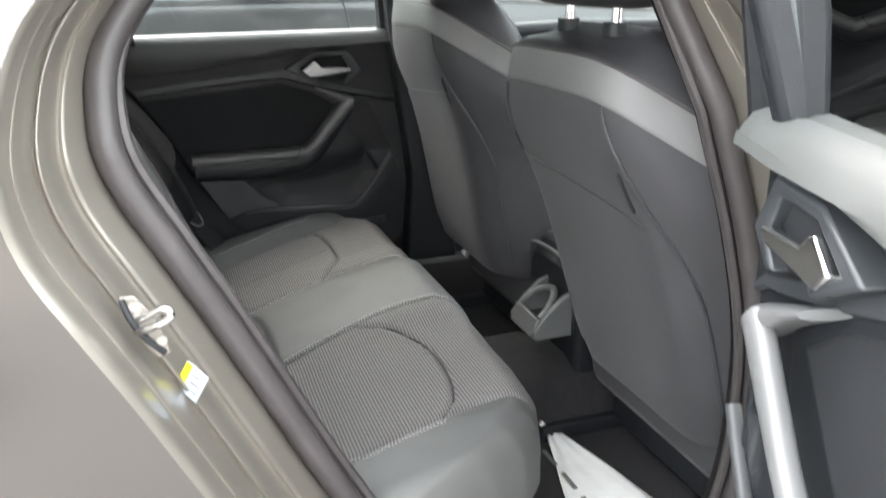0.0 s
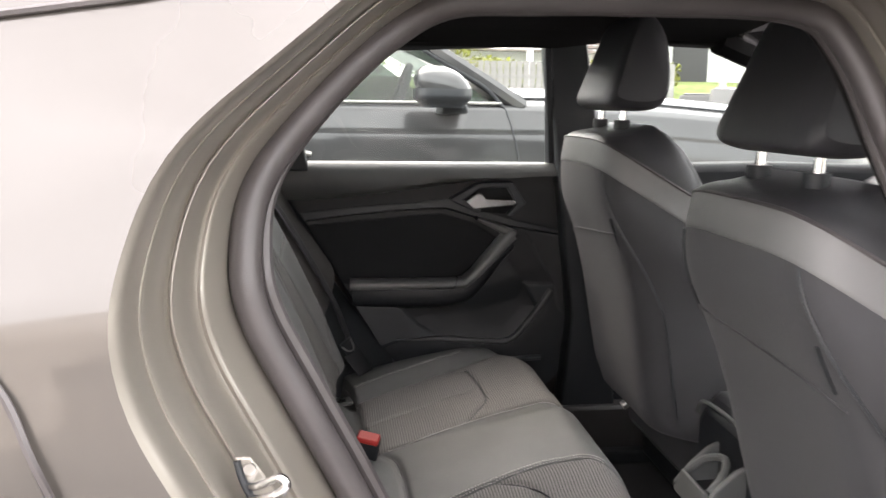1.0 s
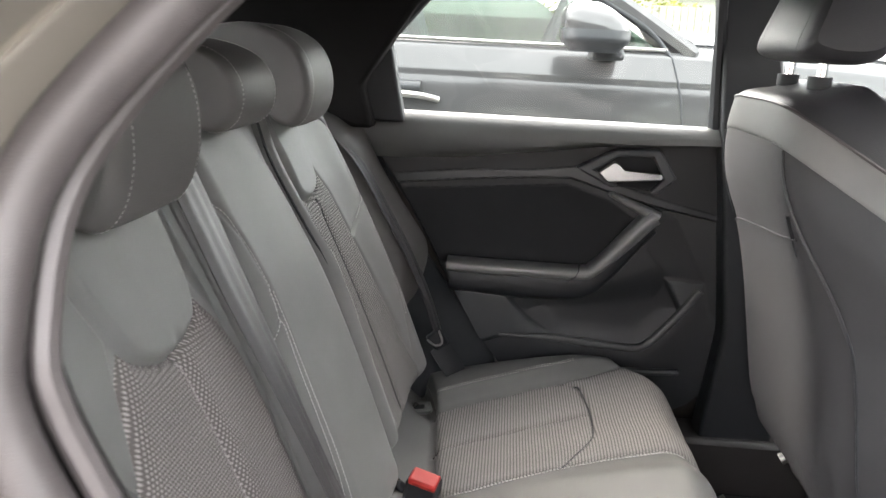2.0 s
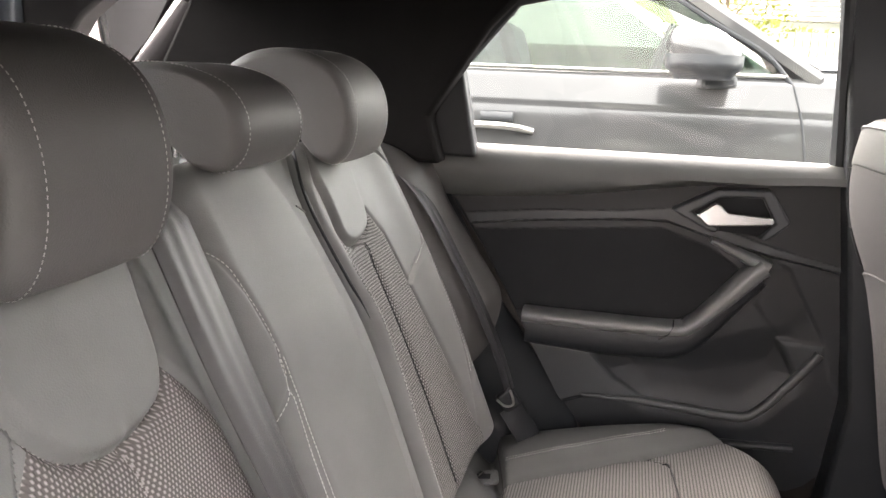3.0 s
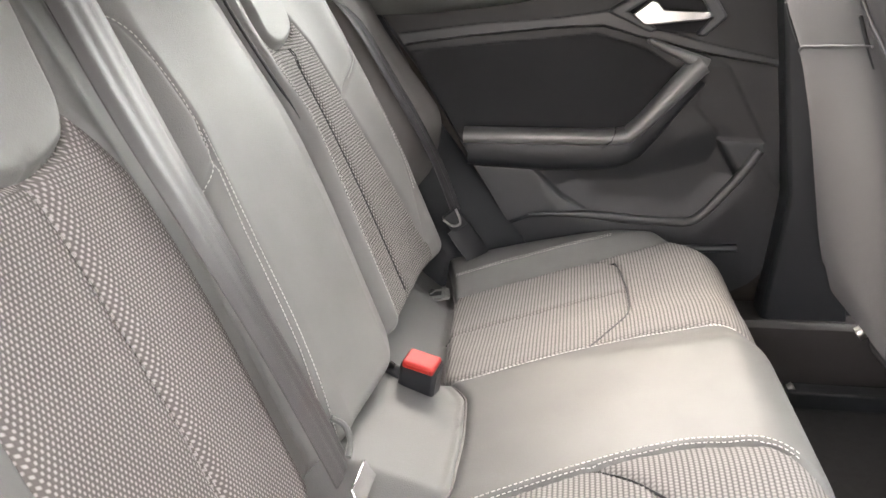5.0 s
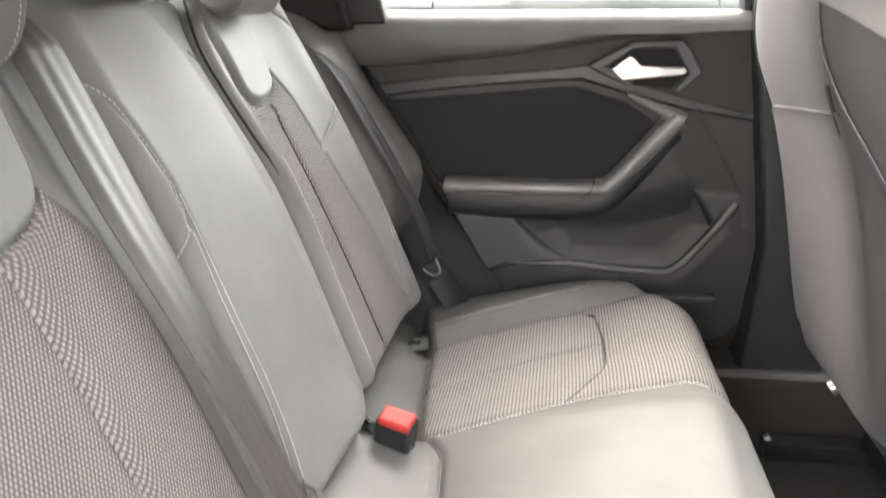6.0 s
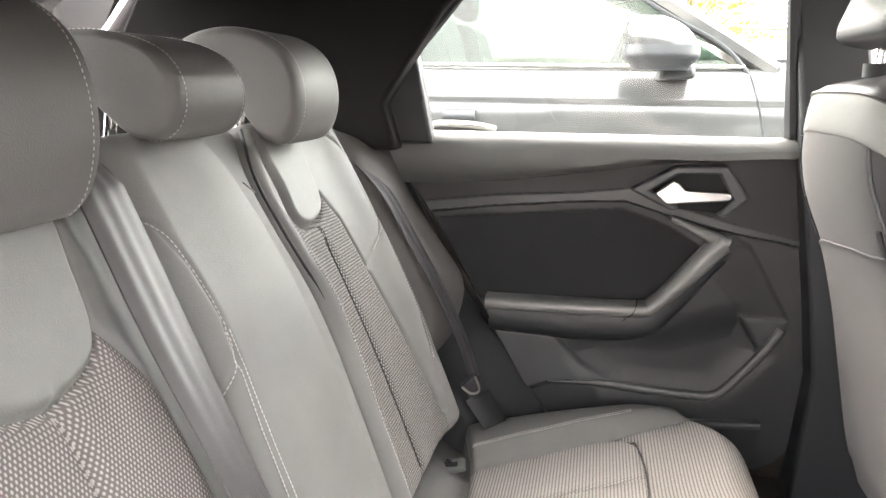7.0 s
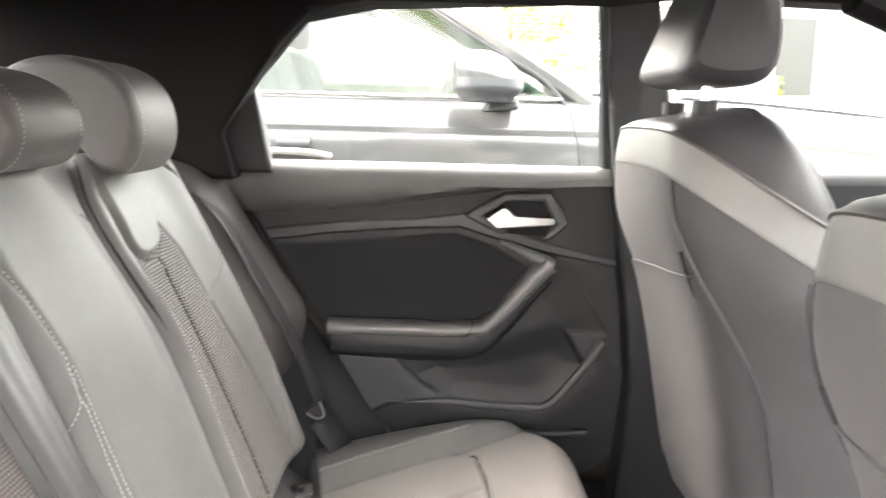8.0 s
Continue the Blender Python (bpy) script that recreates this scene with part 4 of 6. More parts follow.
def headrest(yc, width, top, low, parent, name="headrest"):
    """A hooked head restraint: a side profile drawn across, rounded where it meets its flanks."""
    k = (top - low) / 0.16
    side_line = [(0.098, 0.030), (0.120, 0.004), (0.142, 0.0), (0.160, 0.020), (0.168, 0.055), (0.164, 0.095), (0.146, 0.130), (0.112, 0.152), (0.068, 0.160), (0.020, 0.150), (-0.014, 0.122), (-0.012, 0.092), (0.030, 0.082), (0.072, 0.064)]
    prof = smooth_path([(x - 0.012 * (1 - k) / 0.4, 0, low + z * k) for x, z in side_line], 5, closed=True)
    cx, cz = 0.090, low + 0.090 * k
    rings, n = [], 28
    for i in range(n + 1):
        ang = -math.pi / 2 + math.pi * i / n
        y = yc + width / 2 * math.copysign(abs(math.sin(ang)) ** 0.8, ang)
        edge = max(0.0, (abs(y - yc) - width * 0.385) / (width * 0.115))
        shrink = 1 - 0.025 * (abs(y - yc) / (width / 2)) ** 2 - 0.17 * (1 - math.sqrt(max(0.0, 1 - edge * edge)))
        rings.append([Vector((cx + (p.x - cx) * shrink, y, cz + (p.z - cz) * shrink)) for p in prof])
    ob = part(name, loft(rings), LEATHER_REST, parent, "grey leather headrest")
    for i in (7, n - 7):
        seam = [q + (q - Vector((cx, q.y, cz))).normalized() * 0.0005 for q in rings[i]]
        stitches("stitching", seam[6:50], ob, 0.0026, 0.0024, 0.0004)
    return ob


headrest(-0.295, 0.172, 1.137, 0.968, rear)
headrest(-0.006, 0.160, 1.114, 1.014, rear)
headrest(0.285, 0.172, 1.137, 0.994, rear)


# stitching on the rear seat
def back_line(points, lift=0.0012, mirror=False, n=10):
    line = smooth_path([(y, s, 0) for y, s in points], n)
    out = []
    for q in line:
        y = -q.x if mirror else q.x
        out.append(on_back(y, q.y, back_height(y, q.y) + lift))
    return out


stitches("stitching", back_line(MID_SEAM), rear)
for dx in (-0.0035, 0.0035):
    stitches("stitching", back_line([(y + dx, s) for y, s in MID_FOLD]), rear, 0.0034, 0.0014)
stitches("stitching", back_line([(0.465, 0.535), (0.485, 0.48), (0.491, 0.42), (0.484, 0.36)], mirror=True), rear)
stitches("stitching", back_line([(0.497, 0.40), (0.488, 0.25), (0.467, 0.06)], mirror=True), rear)
stitches("stitching", back_line([(a + 0.003, v) for a, v in FAR_OUTER[:4]]), rear, 0.0030, 0.0022, 0.0006)
for dx in (0.003, 0.008):
    stitches("stitching", back_line([(a + dx, v) for a, v in FAR_OUTER[3:7]]), rear, 0.0030, 0.0022, 0.0006)
stitches("stitching", back_line([(0.500, 0.383), (0.480, 0.352), (0.446, 0.328)]), rear, 0.0026, 0.0024, 0.0005)
stitches("stitching", back_line([(interp([(v2, y2) for v2, y2 in SPLIT], v) + 0.022, v) for v in spaced(0.33, 0.04, 12)]), rear, 0.0026, 0.0024, 0.0005)
part("tab_piping", tube(back_line(FAR_TAB[1:-1], lift=-0.001), 0.0014, 6), PLASTIC, rear, "dark seam round the tab")
part("side_seam", tube(back_line([(0.100, 0.476), (0.125, 0.472), (0.150, 0.468), (0.172, 0.466)], lift=0.0), 0.0014, 6), PLASTIC, rear, "dark cross seam")
for dx in (-0.0035, 0.0035):
    stitches("stitching", back_line([(0.298 + dx, 0.355), (0.295 + dx, 0.20), (0.290 + dx, 0.0)], mirror=True), rear, 0.0038, 0.0032, 0.0007, mat=THREAD_DIM)


def cushion_line(points, lift=0.001, mirror=False):
    line = smooth_path([(x, a, 0) for x, a in points], 10)
    out = []
    for q in line:
        y = 0.01 + (-q.y if mirror else q.y)
        u = cush_uv(q.x, y)
        out.append(on_cushion(y, u, cushion_height(y, u) + lift))
    return out


for mirror, table in ((False, MIDDLE_FAR), (True, MIDDLE_NEAR)):
    for dx in (-0.004, -0.010):
        stitches("stitching", cushion_line([(x, interp(table, x) + dx) for x in spaced(0.41 if mirror else 0.40, 0.735, 12)], mirror=mirror), rear)
for mirror, table in ((False, BOLSTER_FAR), (True, BOLSTER_NEAR)):
    for dx in (0.040, 0.046):
        stitches("stitching", cushion_line([(x, interp(table, x) + dx) for x in spaced(0.345, 0.60, 10)], mirror=mirror), rear, 0.0030, 0.0022, 0.00045)
    part("panel_piping", tube(cushion_line([(x, interp(table, x)) for x in spaced(0.36, 0.68, 14)], 0.0, mirror), 0.0012, 6), PLASTIC, rear, "dark panel piping")

for mirror in (False, True):
    for line in NEAR_SEAMS if mirror else CUSH_SEAMS:
        part("panel_piping", tube(cushion_line(line, 0.0, mirror), 0.0017, 6), PLASTIC, rear, "dark panel piping")


def rear_edge(y, lift=0.0):
    u = cush_uv(rear_line(y), y)
    return on_cushion(y, u, cushion_height(y, u) + lift)


part("cushion_piping", tube([rear_edge(y, 0.001) for y in spaced(-0.12, 0.60, 70)], 0.0016, 6), RUBBER, rear, "dark piping along the cushion")

# head restraint stems and anchor slots
for yc in (-0.295, -0.006, 0.285):
    for d in (-0.045, 0.045):
        part("headrest_post", tube([Vector((0.065, yc + d, 1.0)), Vector((0.075, yc + d, 1.07))], 0.006, 10), BRIGHT, rear, "chrome post")
for dx in (-0.003, 0.003):
    part("panel_piping", tube(back_line([(0.2965 + dx, 0.395), (0.293 + dx, 0.25), (0.289 + dx, 0.03)], lift=0.0), 0.0011, 6), PLASTIC, rear, "dark panel piping")
rows_s = []
for v in spaced(0.04, 0.565, 56):
    low = sstep(0.42, 0.16, v)
    end = 0.06 * sstep(0.48, 0.565, v) + 0.10 * sstep(0.22, 0.04, v)
    prof = smooth_path([(0.546, -0.055, 0), (0.553, -0.014 - end, 0), (0.566, 0.010 + 0.014 * low - end, 0), (0.590, 0.026 + 0.022 * low - end, 0), (0.620, 0.036 + 0.028 * low - end, 0), (0.650, 0.040 + 0.030 * low - end, 0), (0.668, -0.02, 0)], 4)
    rows_s.append([on_back(q.x, v, q.y) for q in prof])
# The darker headrest leather stands in for shade low on the bolster.
part("side_bolster", loft(rows_s, closed=False), LEATHER_REST, rear, "leather side bolster, darkened for shade")
part("split_piping", tube([on_back(eased(SPLIT, s) + 0.002, s, back_height(eased(SPLIT, s) + 0.02, s) - 0.006) for s in spaced(0.31, 0.545, 30)], lambda t: 0.0004 + 0.0018 * sstep(0.0, 0.2, t), 8), PLASTIC, rear, "black piping between the backrests")
for y in (0.40, -0.40):
    y = y * 1.16
    u = cush_uv(0.308, y)
    c = on_cushion(y, u, cushion_height(y, u))
    slot = part("anchor_slot", prism([(-0.030, -0.024), (-0.026, -0.030), (0.030, -0.026), (0.033, -0.020), (0.026, 0.018), (-0.026, 0.022)], -0.003, 0.0025, axis="z"), PLASTIC_SOFT, rear, "grey child seat anchor slot", bevel=0.002)
    slot.matrix_world = Matrix.Translation(c + Vector((0.0, 0, 0.003))) @ pose(0, 0, 0, 0, -12, 0)
    part("slot_mouth", prism([(-0.016, -0.010), (0.018, -0.014), (0.016, 0.004), (-0.014, 0.006)], 0.0026, 0.0036, axis="z"), INSET, slot, "black slot mouth", bevel=0.0005)
    part("anchor_bar", tube([Vector((-0.002, -0.008, 0.005)), Vector((0.004, 0.0, 0.007)), Vector((-0.002, 0.008, 0.005))], 0.0025, 8), BRIGHT, slot, "bright anchor bar")


# ---- door catch and stickers on the jamb ----
catch = thing("door_striker", "chrome door striker loop in the grey jamb", "door catch")
part("plate", prism([(0.234, 0.872), (0.246, 0.872), (0.262, 0.848), (0.270, 0.818), (0.258, 0.814), (0.244, 0.836)], -0.7475, -0.744), JAMB_LIT, catch, "painted plate", bevel=0.0015)
part("slit", tube(smooth_path([(0.236, -0.748, 0.870), (0.241, -0.750, 0.853), (0.250, -0.750, 0.836), (0.264, -0.748, 0.819)], 6), 0.0028, 8), PLASTIC, catch, "black slit")
part("loop", tube(smooth_path([(0.244, -0.746, 0.840), (0.256, -0.768, 0.850), (0.270, -0.776, 0.859), (0.273, -0.777, 0.865), (0.267, -0.774, 0.868), (0.253, -0.764, 0.858), (0.243, -0.746, 0.850)], 6), 0.0034, 10), BRIGHT, catch, "polished striker loop")
for x, z in ((0.241, 0.862), (0.259, 0.829)):
    part("screw", tube([Vector((x + 0.004, -0.747, z + 0.002)), Vector((x + 0.004, -0.7505, z + 0.002))], 0.0045, 12), STEEL_DARK, catch, "bright screw head")
label_a = thing("jamb_sticker", "yellow and pale blue sticker on the door jamb", "sticker")
part("sheet", prism([(-0.018, -0.024), (0.018, -0.024), (0.018, 0.024), (-0.018, 0.024)], -0.0006, 0.0006), BLUE_GREY, label_a, "pale blue field")
part("edge_field", prism([(-0.018, -0.024), (-0.008, -0.024), (-0.008, 0.024), (-0.018, 0.024)], -0.0018, -0.0009), YELLOW, label_a, "yellow field")
for k in range(3):
    part("print_line", prism([(-0.003, 0.011 - 0.012 * k), (0.013, 0.011 - 0.012 * k), (0.013, 0.0125 - 0.012 * k), (-0.003, 0.0125 - 0.012 * k)], -0.0016, -0.0009), PLASTIC_SOFT, label_a, "grey print bar")
label_a.matrix_world = pose(0.2824, -0.719, 0.774, 0, 32, -40) @ Matrix.Scale(0.68, 4)

# ---- pillar hook ----
hook = thing("belt_guide", "black plastic belt guide high on the pillar", "belt guide")
part("guide", tube(smooth_path([(0.80, -0.585, 1.20), (0.805, -0.565, 1.185), (0.83, -0.56, 1.18), (0.845, -0.575, 1.19)], 5), 0.008, 8), PLASTIC_SOFT, hook, "grey guide loop")

# ---- paper floor mat ----
mat_paper = thing("paper_floor_mat", "white paper floor mat on black carpet", "floor mat")
bm = bmesh.new()
nx, ny = 14, 18
vv = []
for j in range(ny + 1):
    t = j / ny
    left, right = 0.925 - 0.150 * t, 0.930 + 0.095 * t ** 0.9
    vv.append([bm.verts.new((left + (right - left) * i / nx, -0.115 - 0.50 * t, 0.274 + 0.004 + 0.006 * noise.noise((i * 0.3, j * 0.3, 0)))) for i in range(nx + 1)])
for j in range(ny):
    for i in range(nx):
        bm.faces.new((vv[j][i], vv[j][i + 1], vv[j + 1][i + 1], vv[j + 1][i]))
sheet = part("sheet", bm, PAPER, mat_paper, "creased white paper")
mod = sheet.modifiers.new("thickness", "SOLIDIFY")
mod.thickness = 0.001
for k in range(4):
    y0 = -0.50 + 0.075 * k
    part("print_bar", box((0.872, y0, 0.2855), (0.880, y0 + 0.05, 0.2865)), PLASTIC_SOFT, mat_paper, "faint grey print", smooth=False)


# ---- front seats ----
SEAT_SECTION = [(0.0, 0.0), (0.001, 0.10), (0.008, 0.155), (0.030, 0.190), (0.075, 0.214), (0.125, 0.232), (0.168, 0.236), (0.194, 0.212), (0.190, 0.15), (0.176, 0.08), (0.172, 0.0)]
SEAT_BACK_LINE = [(-0.66, 0.940), (-0.538, 0.900), (-0.422, 0.880), (-0.336, 0.864), (-0.24, 0.840), (-0.188, 0.816), (-0.138, 0.802), (-0.083, 0.797), (-0.03, 0.804), (0.02, 0.815)]
HALF_LINE = [(p.x, p.y) for p in smooth_path([(a, b, 0) for a, b in SEAT_SECTION], 4)]


def build_front_seat(yc, zt, out_side, recline, label):
    """A front seat seen from behind; out_side is the way to its door, recline how far its lower back runs forward."""
    seat = thing("front_seat", label, "car seat", "front seats")

    def place(off, u, sgn, swell=0.0, dome=0.0, slope=None):
        """A place on the shell: off below the top, u round the half section (0 behind, 1 in front)."""
        f = max(0.0, min(1.0, u)) * (len(HALF_LINE) - 1)
        i = min(int(f), len(HALF_LINE) - 2)
        dx, dy = (HALF_LINE[i][q] + (HALF_LINE[i + 1][q] - HALF_LINE[i][q]) * (f - i) for q in (0, 1))
        away = Vector((dx - 0.09, dy * 0.5, 0)).normalized() * swell
        dx, dy = 0.092 + (dx - 0.092) * (1 - dome), dy * (1 - 0.42 * dome)
        dy *= 1 - 0.09 * sstep(-0.16, -0.03, off) - 0.05 * sstep(-0.38, -0.62, off)
        x0 = sum(interp(SEAT_BACK_LINE, off + d) for d in (-0.02, 0.0, 0.02)) / 3 + recline * max(0.0, -0.10 - off)
        k = (0.10 + 0.45 * sstep(-0.58, -0.22, off)) if slope is None else slope
        sag = 0.012 * (dy / 0.2) ** 4 * sstep(-0.2, -0.06, off)
        crown = 0.006 * math.cos(min(1.0, dy / 0.16) * math.pi / 2) * sstep(0.06, 0.0, dx) * sstep(-0.1, -0.3, off)
        return Vector((x0 + dx + away.x + crown, yc + sgn * (dy + away.y), zt + off - k * dx - sag))

    m = len(HALF_LINE) - 1
    around = [(i / m, 1) for i in range(m)] + [(1 - i / m, -1) for i in range(m)]

    def ring_at(off, swell=0.0, dome=0.0, slope=None):
        return [place(off, u, sgn, swell, dome, slope) for u, sgn in around]

    part("backrest", loft([ring_at(-0.615, dome=0.25), ring_at(-0.608, dome=0.08)] + [ring_at(o) for o in spaced(-0.598, -0.081, 36)]), SEAT_CLOTH, seat, "black cloth backrest")
    part("shoulder_band", loft([ring_at(-0.0815, 0.0004), ring_at(-0.0795, 0.0015)] + [ring_at(o, 0.002) for o in spaced(-0.075, -0.036, 6)] + [ring_at(-0.031, 0.0012)]), BAND, seat, "light grey shoulder band")
    part("top_roll", loft([ring_at(-0.031), ring_at(-0.024, dome=0.03, slope=0.53), ring_at(-0.016, dome=0.10, slope=0.48), ring_at(-0.008, dome=0.24, slope=0.40), ring_at(-0.003, dome=0.44, slope=0.28), ring_at(0.0, dome=0.68, slope=0.14), ring_at(0.001, dome=0.92, slope=0.02)]), LEATHER_DARK, seat, "black leather top roll")
    band_line = [place(-0.030, u, sgn, 0.0012) for u, sgn in [(u, -1) for u in spaced(0.85, 0.02, 30)] + [(u, 1) for u in spaced(0.0, 0.85, 30)]]
    part("band_piping", tube(band_line, 0.0026, 6), RUBBER, seat, "black piping")
    # the side seam, the pocket and its hem
    for sgn in (out_side, -out_side):
        line = [place(o, 0.205 + 0.16 * sstep(-0.08, -0.34, o), sgn, 0.0022) for o in spaced(-0.083, -0.56, 30)]
        part("back_seam", tube(line, 0.0019, 6), TRIM_GREY, seat, "pale piped seam")
        stitches("stitching", [q + Vector((-0.003, 0.0, 0.0)) for q in line], seat, 0.003, 0.003, 0.0005, mat=TRIM_GREY)
        part("side_crease", tube([place(o, 0.215, sgn, 0.0010) for o in spaced(-0.170, -0.225, 8)], 0.0030, 8), PLASTIC, seat, "dark side crease")
    cols = []
    for u in spaced(-0.235, 0.235, 25):
        hem = -0.222 - 0.022 * u * out_side / 0.235
        cols.append([place(o, abs(u), 1 if u > 0 else -1, 0.0028) for o in spaced(-0.555, hem, 12)])
    part("seat_pocket", loft(cols, closed=False), SEAT_CLOTH, seat, "black cloth seat pocket")
    part("pocket_hem", tube([c[-1] for c in cols], 0.0018, 6), SEAT_CLOTH, seat, "stitched pocket hem")
    low = [[Vector((x, yc + y, z)) for y, z in ((-0.22, 0.36), (-0.25, 0.44), (-0.20, 0.50), (0, 0.485), (0.20, 0.50), (0.25, 0.44), (0.22, 0.36))] for x in (1.02, 1.07, 1.25, 1.44)]
    part("seat_cushion", loft(low), SEAT_CLOTH, seat, "black cloth seat cushion", bevel=0.02)
    part("seat_base", box((1.05, yc - 0.19, 0.29), (1.38, yc + 0.19, 0.37)), PLASTIC, seat, smooth=False, bevel=0.01)
    for d in (-0.20, 0.20):
        part("seat_rail", box((0.90, yc + d - 0.018, 0.262), (1.45, yc + d + 0.018, 0.295)), PLASTIC, seat, "black seat rail", smooth=False, bevel=0.004)
        part("rail_bolt", tube([Vector((0.903, yc + d, 0.292)), Vector((0.910, yc + d, 0.298))], 0.008, 10), STEEL_DARK, seat, "metal bolt")
    if out_side > 0:
        part("hinge_bolt", tube([Vector((0.936, yc + 0.03 * out_side, zt - 0.625)), Vector((0.948, yc + 0.03 * out_side, zt - 0.617))], 0.010, 12), STEEL_DARK, seat, "metal hinge bolt")
    # head restraint: back, flanks and a seam down each corner
    side_line = [(0.824, 0.046), (0.830, 0.032), (0.865, 0.024), (0.915, 0.026), (0.940, 0.045), (0.948, 0.10), (0.944, 0.16), (0.925, 0.198), (0.898, 0.208), (0.876, 0.192), (0.848, 0.118), (0.832, 0.072)]
    hb = smooth_path([(x, 0, zt + z) for x, z in side_line], 4, closed=True)
    cx, cz = 0.888, zt + 0.115
    rr = []
    for k in range(25):
        t = -1 + 2 * k / 24
        edge = max(0.0, (abs(t) - 0.62) / 0.38)
        shrink = 1 - 0.20 * (1 - math.sqrt(max(0.0, 1 - edge * edge)))
        y = 0.128 * math.copysign(abs(t) ** 0.92, t)
        rr.append([Vector((cx + (p.x - cx) * shrink, yc + y * (1 - 0.20 * sstep(zt + 0.03, zt + 0.2, p.z)), cz + (p.z - cz) * shrink)) for p in hb])
    rest = part("headrest", loft(rr), LEATHER_DARK, seat, "black leather headrest")
    for k in (4, 20):
        stitches("stitching", [q + (q - Vector((cx, q.y, cz))).normalized() * 0.0006 for q in rr[k][32:] + rr[k][:4]], rest, 0.0028, 0.0026, 0.0004, mat=TRIM_GREY)
    for d in (-0.068, 0.068):
        part("headrest_post", tube([Vector((0.868, yc + d, zt - 0.02)), Vector((0.872, yc + d, zt + 0.06))], 0.0072, 12), BRIGHT, seat, "polished chrome post")
        part("post_collar", tube([Vector((0.868, yc + d, zt - 0.012)), Vector((0.868, yc + d, zt + 0.006))], 0.016, 12), PLASTIC, seat, "black collar")
    return seat


build_front_seat(-0.350, 1.048, -1, 0.10, "black cloth front seat with leather headrest")
build_front_seat(0.335, 1.098, 1, 0.0, "black cloth front seat with raised leather headrest")

# ---- centre console ----
console = thing("centre_console", "black plastic centre console with a rear tray", "console")
part("body", loft([[Vector((x, y, z)) for y, z in ((-0.11, 0.35), (-0.115, 0.54 + k), (-0.09, 0.575 + k), (0.09, 0.575 + k), (0.115, 0.54 + k), (0.11, 0.35))] for x, k in ((0.995, 0.0), (1.03, 0.02), (1.25, 0.03), (1.55, 0.06))]), PLASTIC, console, "", bevel=0.012)
part("rear_tray", loft([[Vector((x, y, z)) for x, z in ((1.005, 0.440), (0.922, 0.436), (0.916, 0.446), (0.920, 0.458), (1.005, 0.462))] for y in (-0.080, 0.022)]), PLASTIC_GREY, console, "dark grey rear tray", bevel=0.006)
for y in (-0.082, 0.024):
    part("tray_side", loft([[Vector((x, y + d, z)) for x, z in ((1.008, 0.440), (0.920, 0.438), (0.914, 0.456), (0.942, 0.490), (0.975, 0.520), (1.008, 0.535))] for d in (-0.006, 0.006)]), PLASTIC_SOFT, console, "grey tray side", bevel=0.003)
part("tray_front", loft([[Vector((x, y, z)) for x, z in ((0.922, 0.440), (0.912, 0.444), (0.926, 0.482), (0.934, 0.480))] for y in (-0.080, 0.022)]), PLASTIC_SOFT, console, "pale grey tray front", bevel=0.003)
part("tray_hoop", tube(smooth_path([(0.935, -0.074, 0.480), (0.965, -0.062, 0.508), (0.982, -0.029, 0.520), (0.965, 0.004, 0.508), (0.935, 0.016, 0.480)], 6), 0.007, 8), PLASTIC_SOFT, console, "grey cup hoop")
part("console_crown", loft([[Vector((x, y, z)) for y, z in ((-0.10, 0.575), (-0.06, 0.615), (0.06, 0.615), (0.10, 0.575))] for x in (1.0, 1.04, 1.28)]), LEATHER_DARK, console, "black padded lid", bevel=0.012)
part("parking_lever", tube(smooth_path([(1.30, 0.03, 0.58), (1.20, 0.03, 0.66), (1.12, 0.03, 0.70)], 5), 0.014, 10), PLASTIC, console, "black lever")

part("console_arch", tube(smooth_path([(0.993, -0.112, 0.555), (0.990, -0.085, 0.585), (0.990, 0.0, 0.592), (0.990, 0.085, 0.585), (0.993, 0.112, 0.555)], 6), 0.004, 8), PLASTIC_SOFT, console, "grey edging arch")

# ---- steering wheel ----
wheel = thing("steering_wheel", "black leather steering wheel behind the seat", "steering wheel")
rim = []
for k in range(40):
    t = 2 * math.pi * k / 40
    rim.append(Vector((0.0, 0.185 * math.cos(t), 0.185 * math.sin(t))))
part("rim", tube(rim, 0.015, 10, closed=True, up=(1, 0.01, 0)), LEATHER_DARK, wheel, "black leather rim")
part("hub", loft([[Vector((x, r * math.cos(t), r * 0.8 * math.sin(t))) for t in (2 * math.pi * k / 20 for k in range(20))] for x, r in ((0.05, 0.05), (0.03, 0.075), (-0.005, 0.08), (-0.02, 0.06))]), PLASTIC, wheel, "black hub")
for y0, z0 in ((0.175, 0.02), (-0.175, 0.02), (0, -0.175)):
    part("spoke", tube([Vector((0.01, y0 * 0.35, z0 * 0.35)), Vector((0, y0, z0))], 0.014, 8), SATIN, wheel, "satin spoke")
part("column", tube([Vector((0.03, 0, 0)), Vector((0.22, 0, 0))], 0.04, 10), PLASTIC, wheel)
wheel.matrix_world = pose(1.40, -0.37, 0.90, 0, 22, 0)

# ---- belts and buckles ----
belt = thing("seat_belt", "black woven seat belt lying down the backrest", "seat belt", "rear belts")


def belt_ring(c, across, out, width):
    """A cross-section of webbing with five lengthwise ribs."""
    top, low = [], []
    for k in range(31):
        t = -1 + 2 * k / 30
        lift = 0.0011 + 0.0004 * math.cos(t * math.pi * 3.4) - 0.0008 * abs(t) ** 8 - 0.0035 * t * t
        top.append(c + across * (t * width / 2) + out * lift)
        low.append(c + across * (t * width / 2) + out * (lift - 0.0016))
    return top + low[::-1]


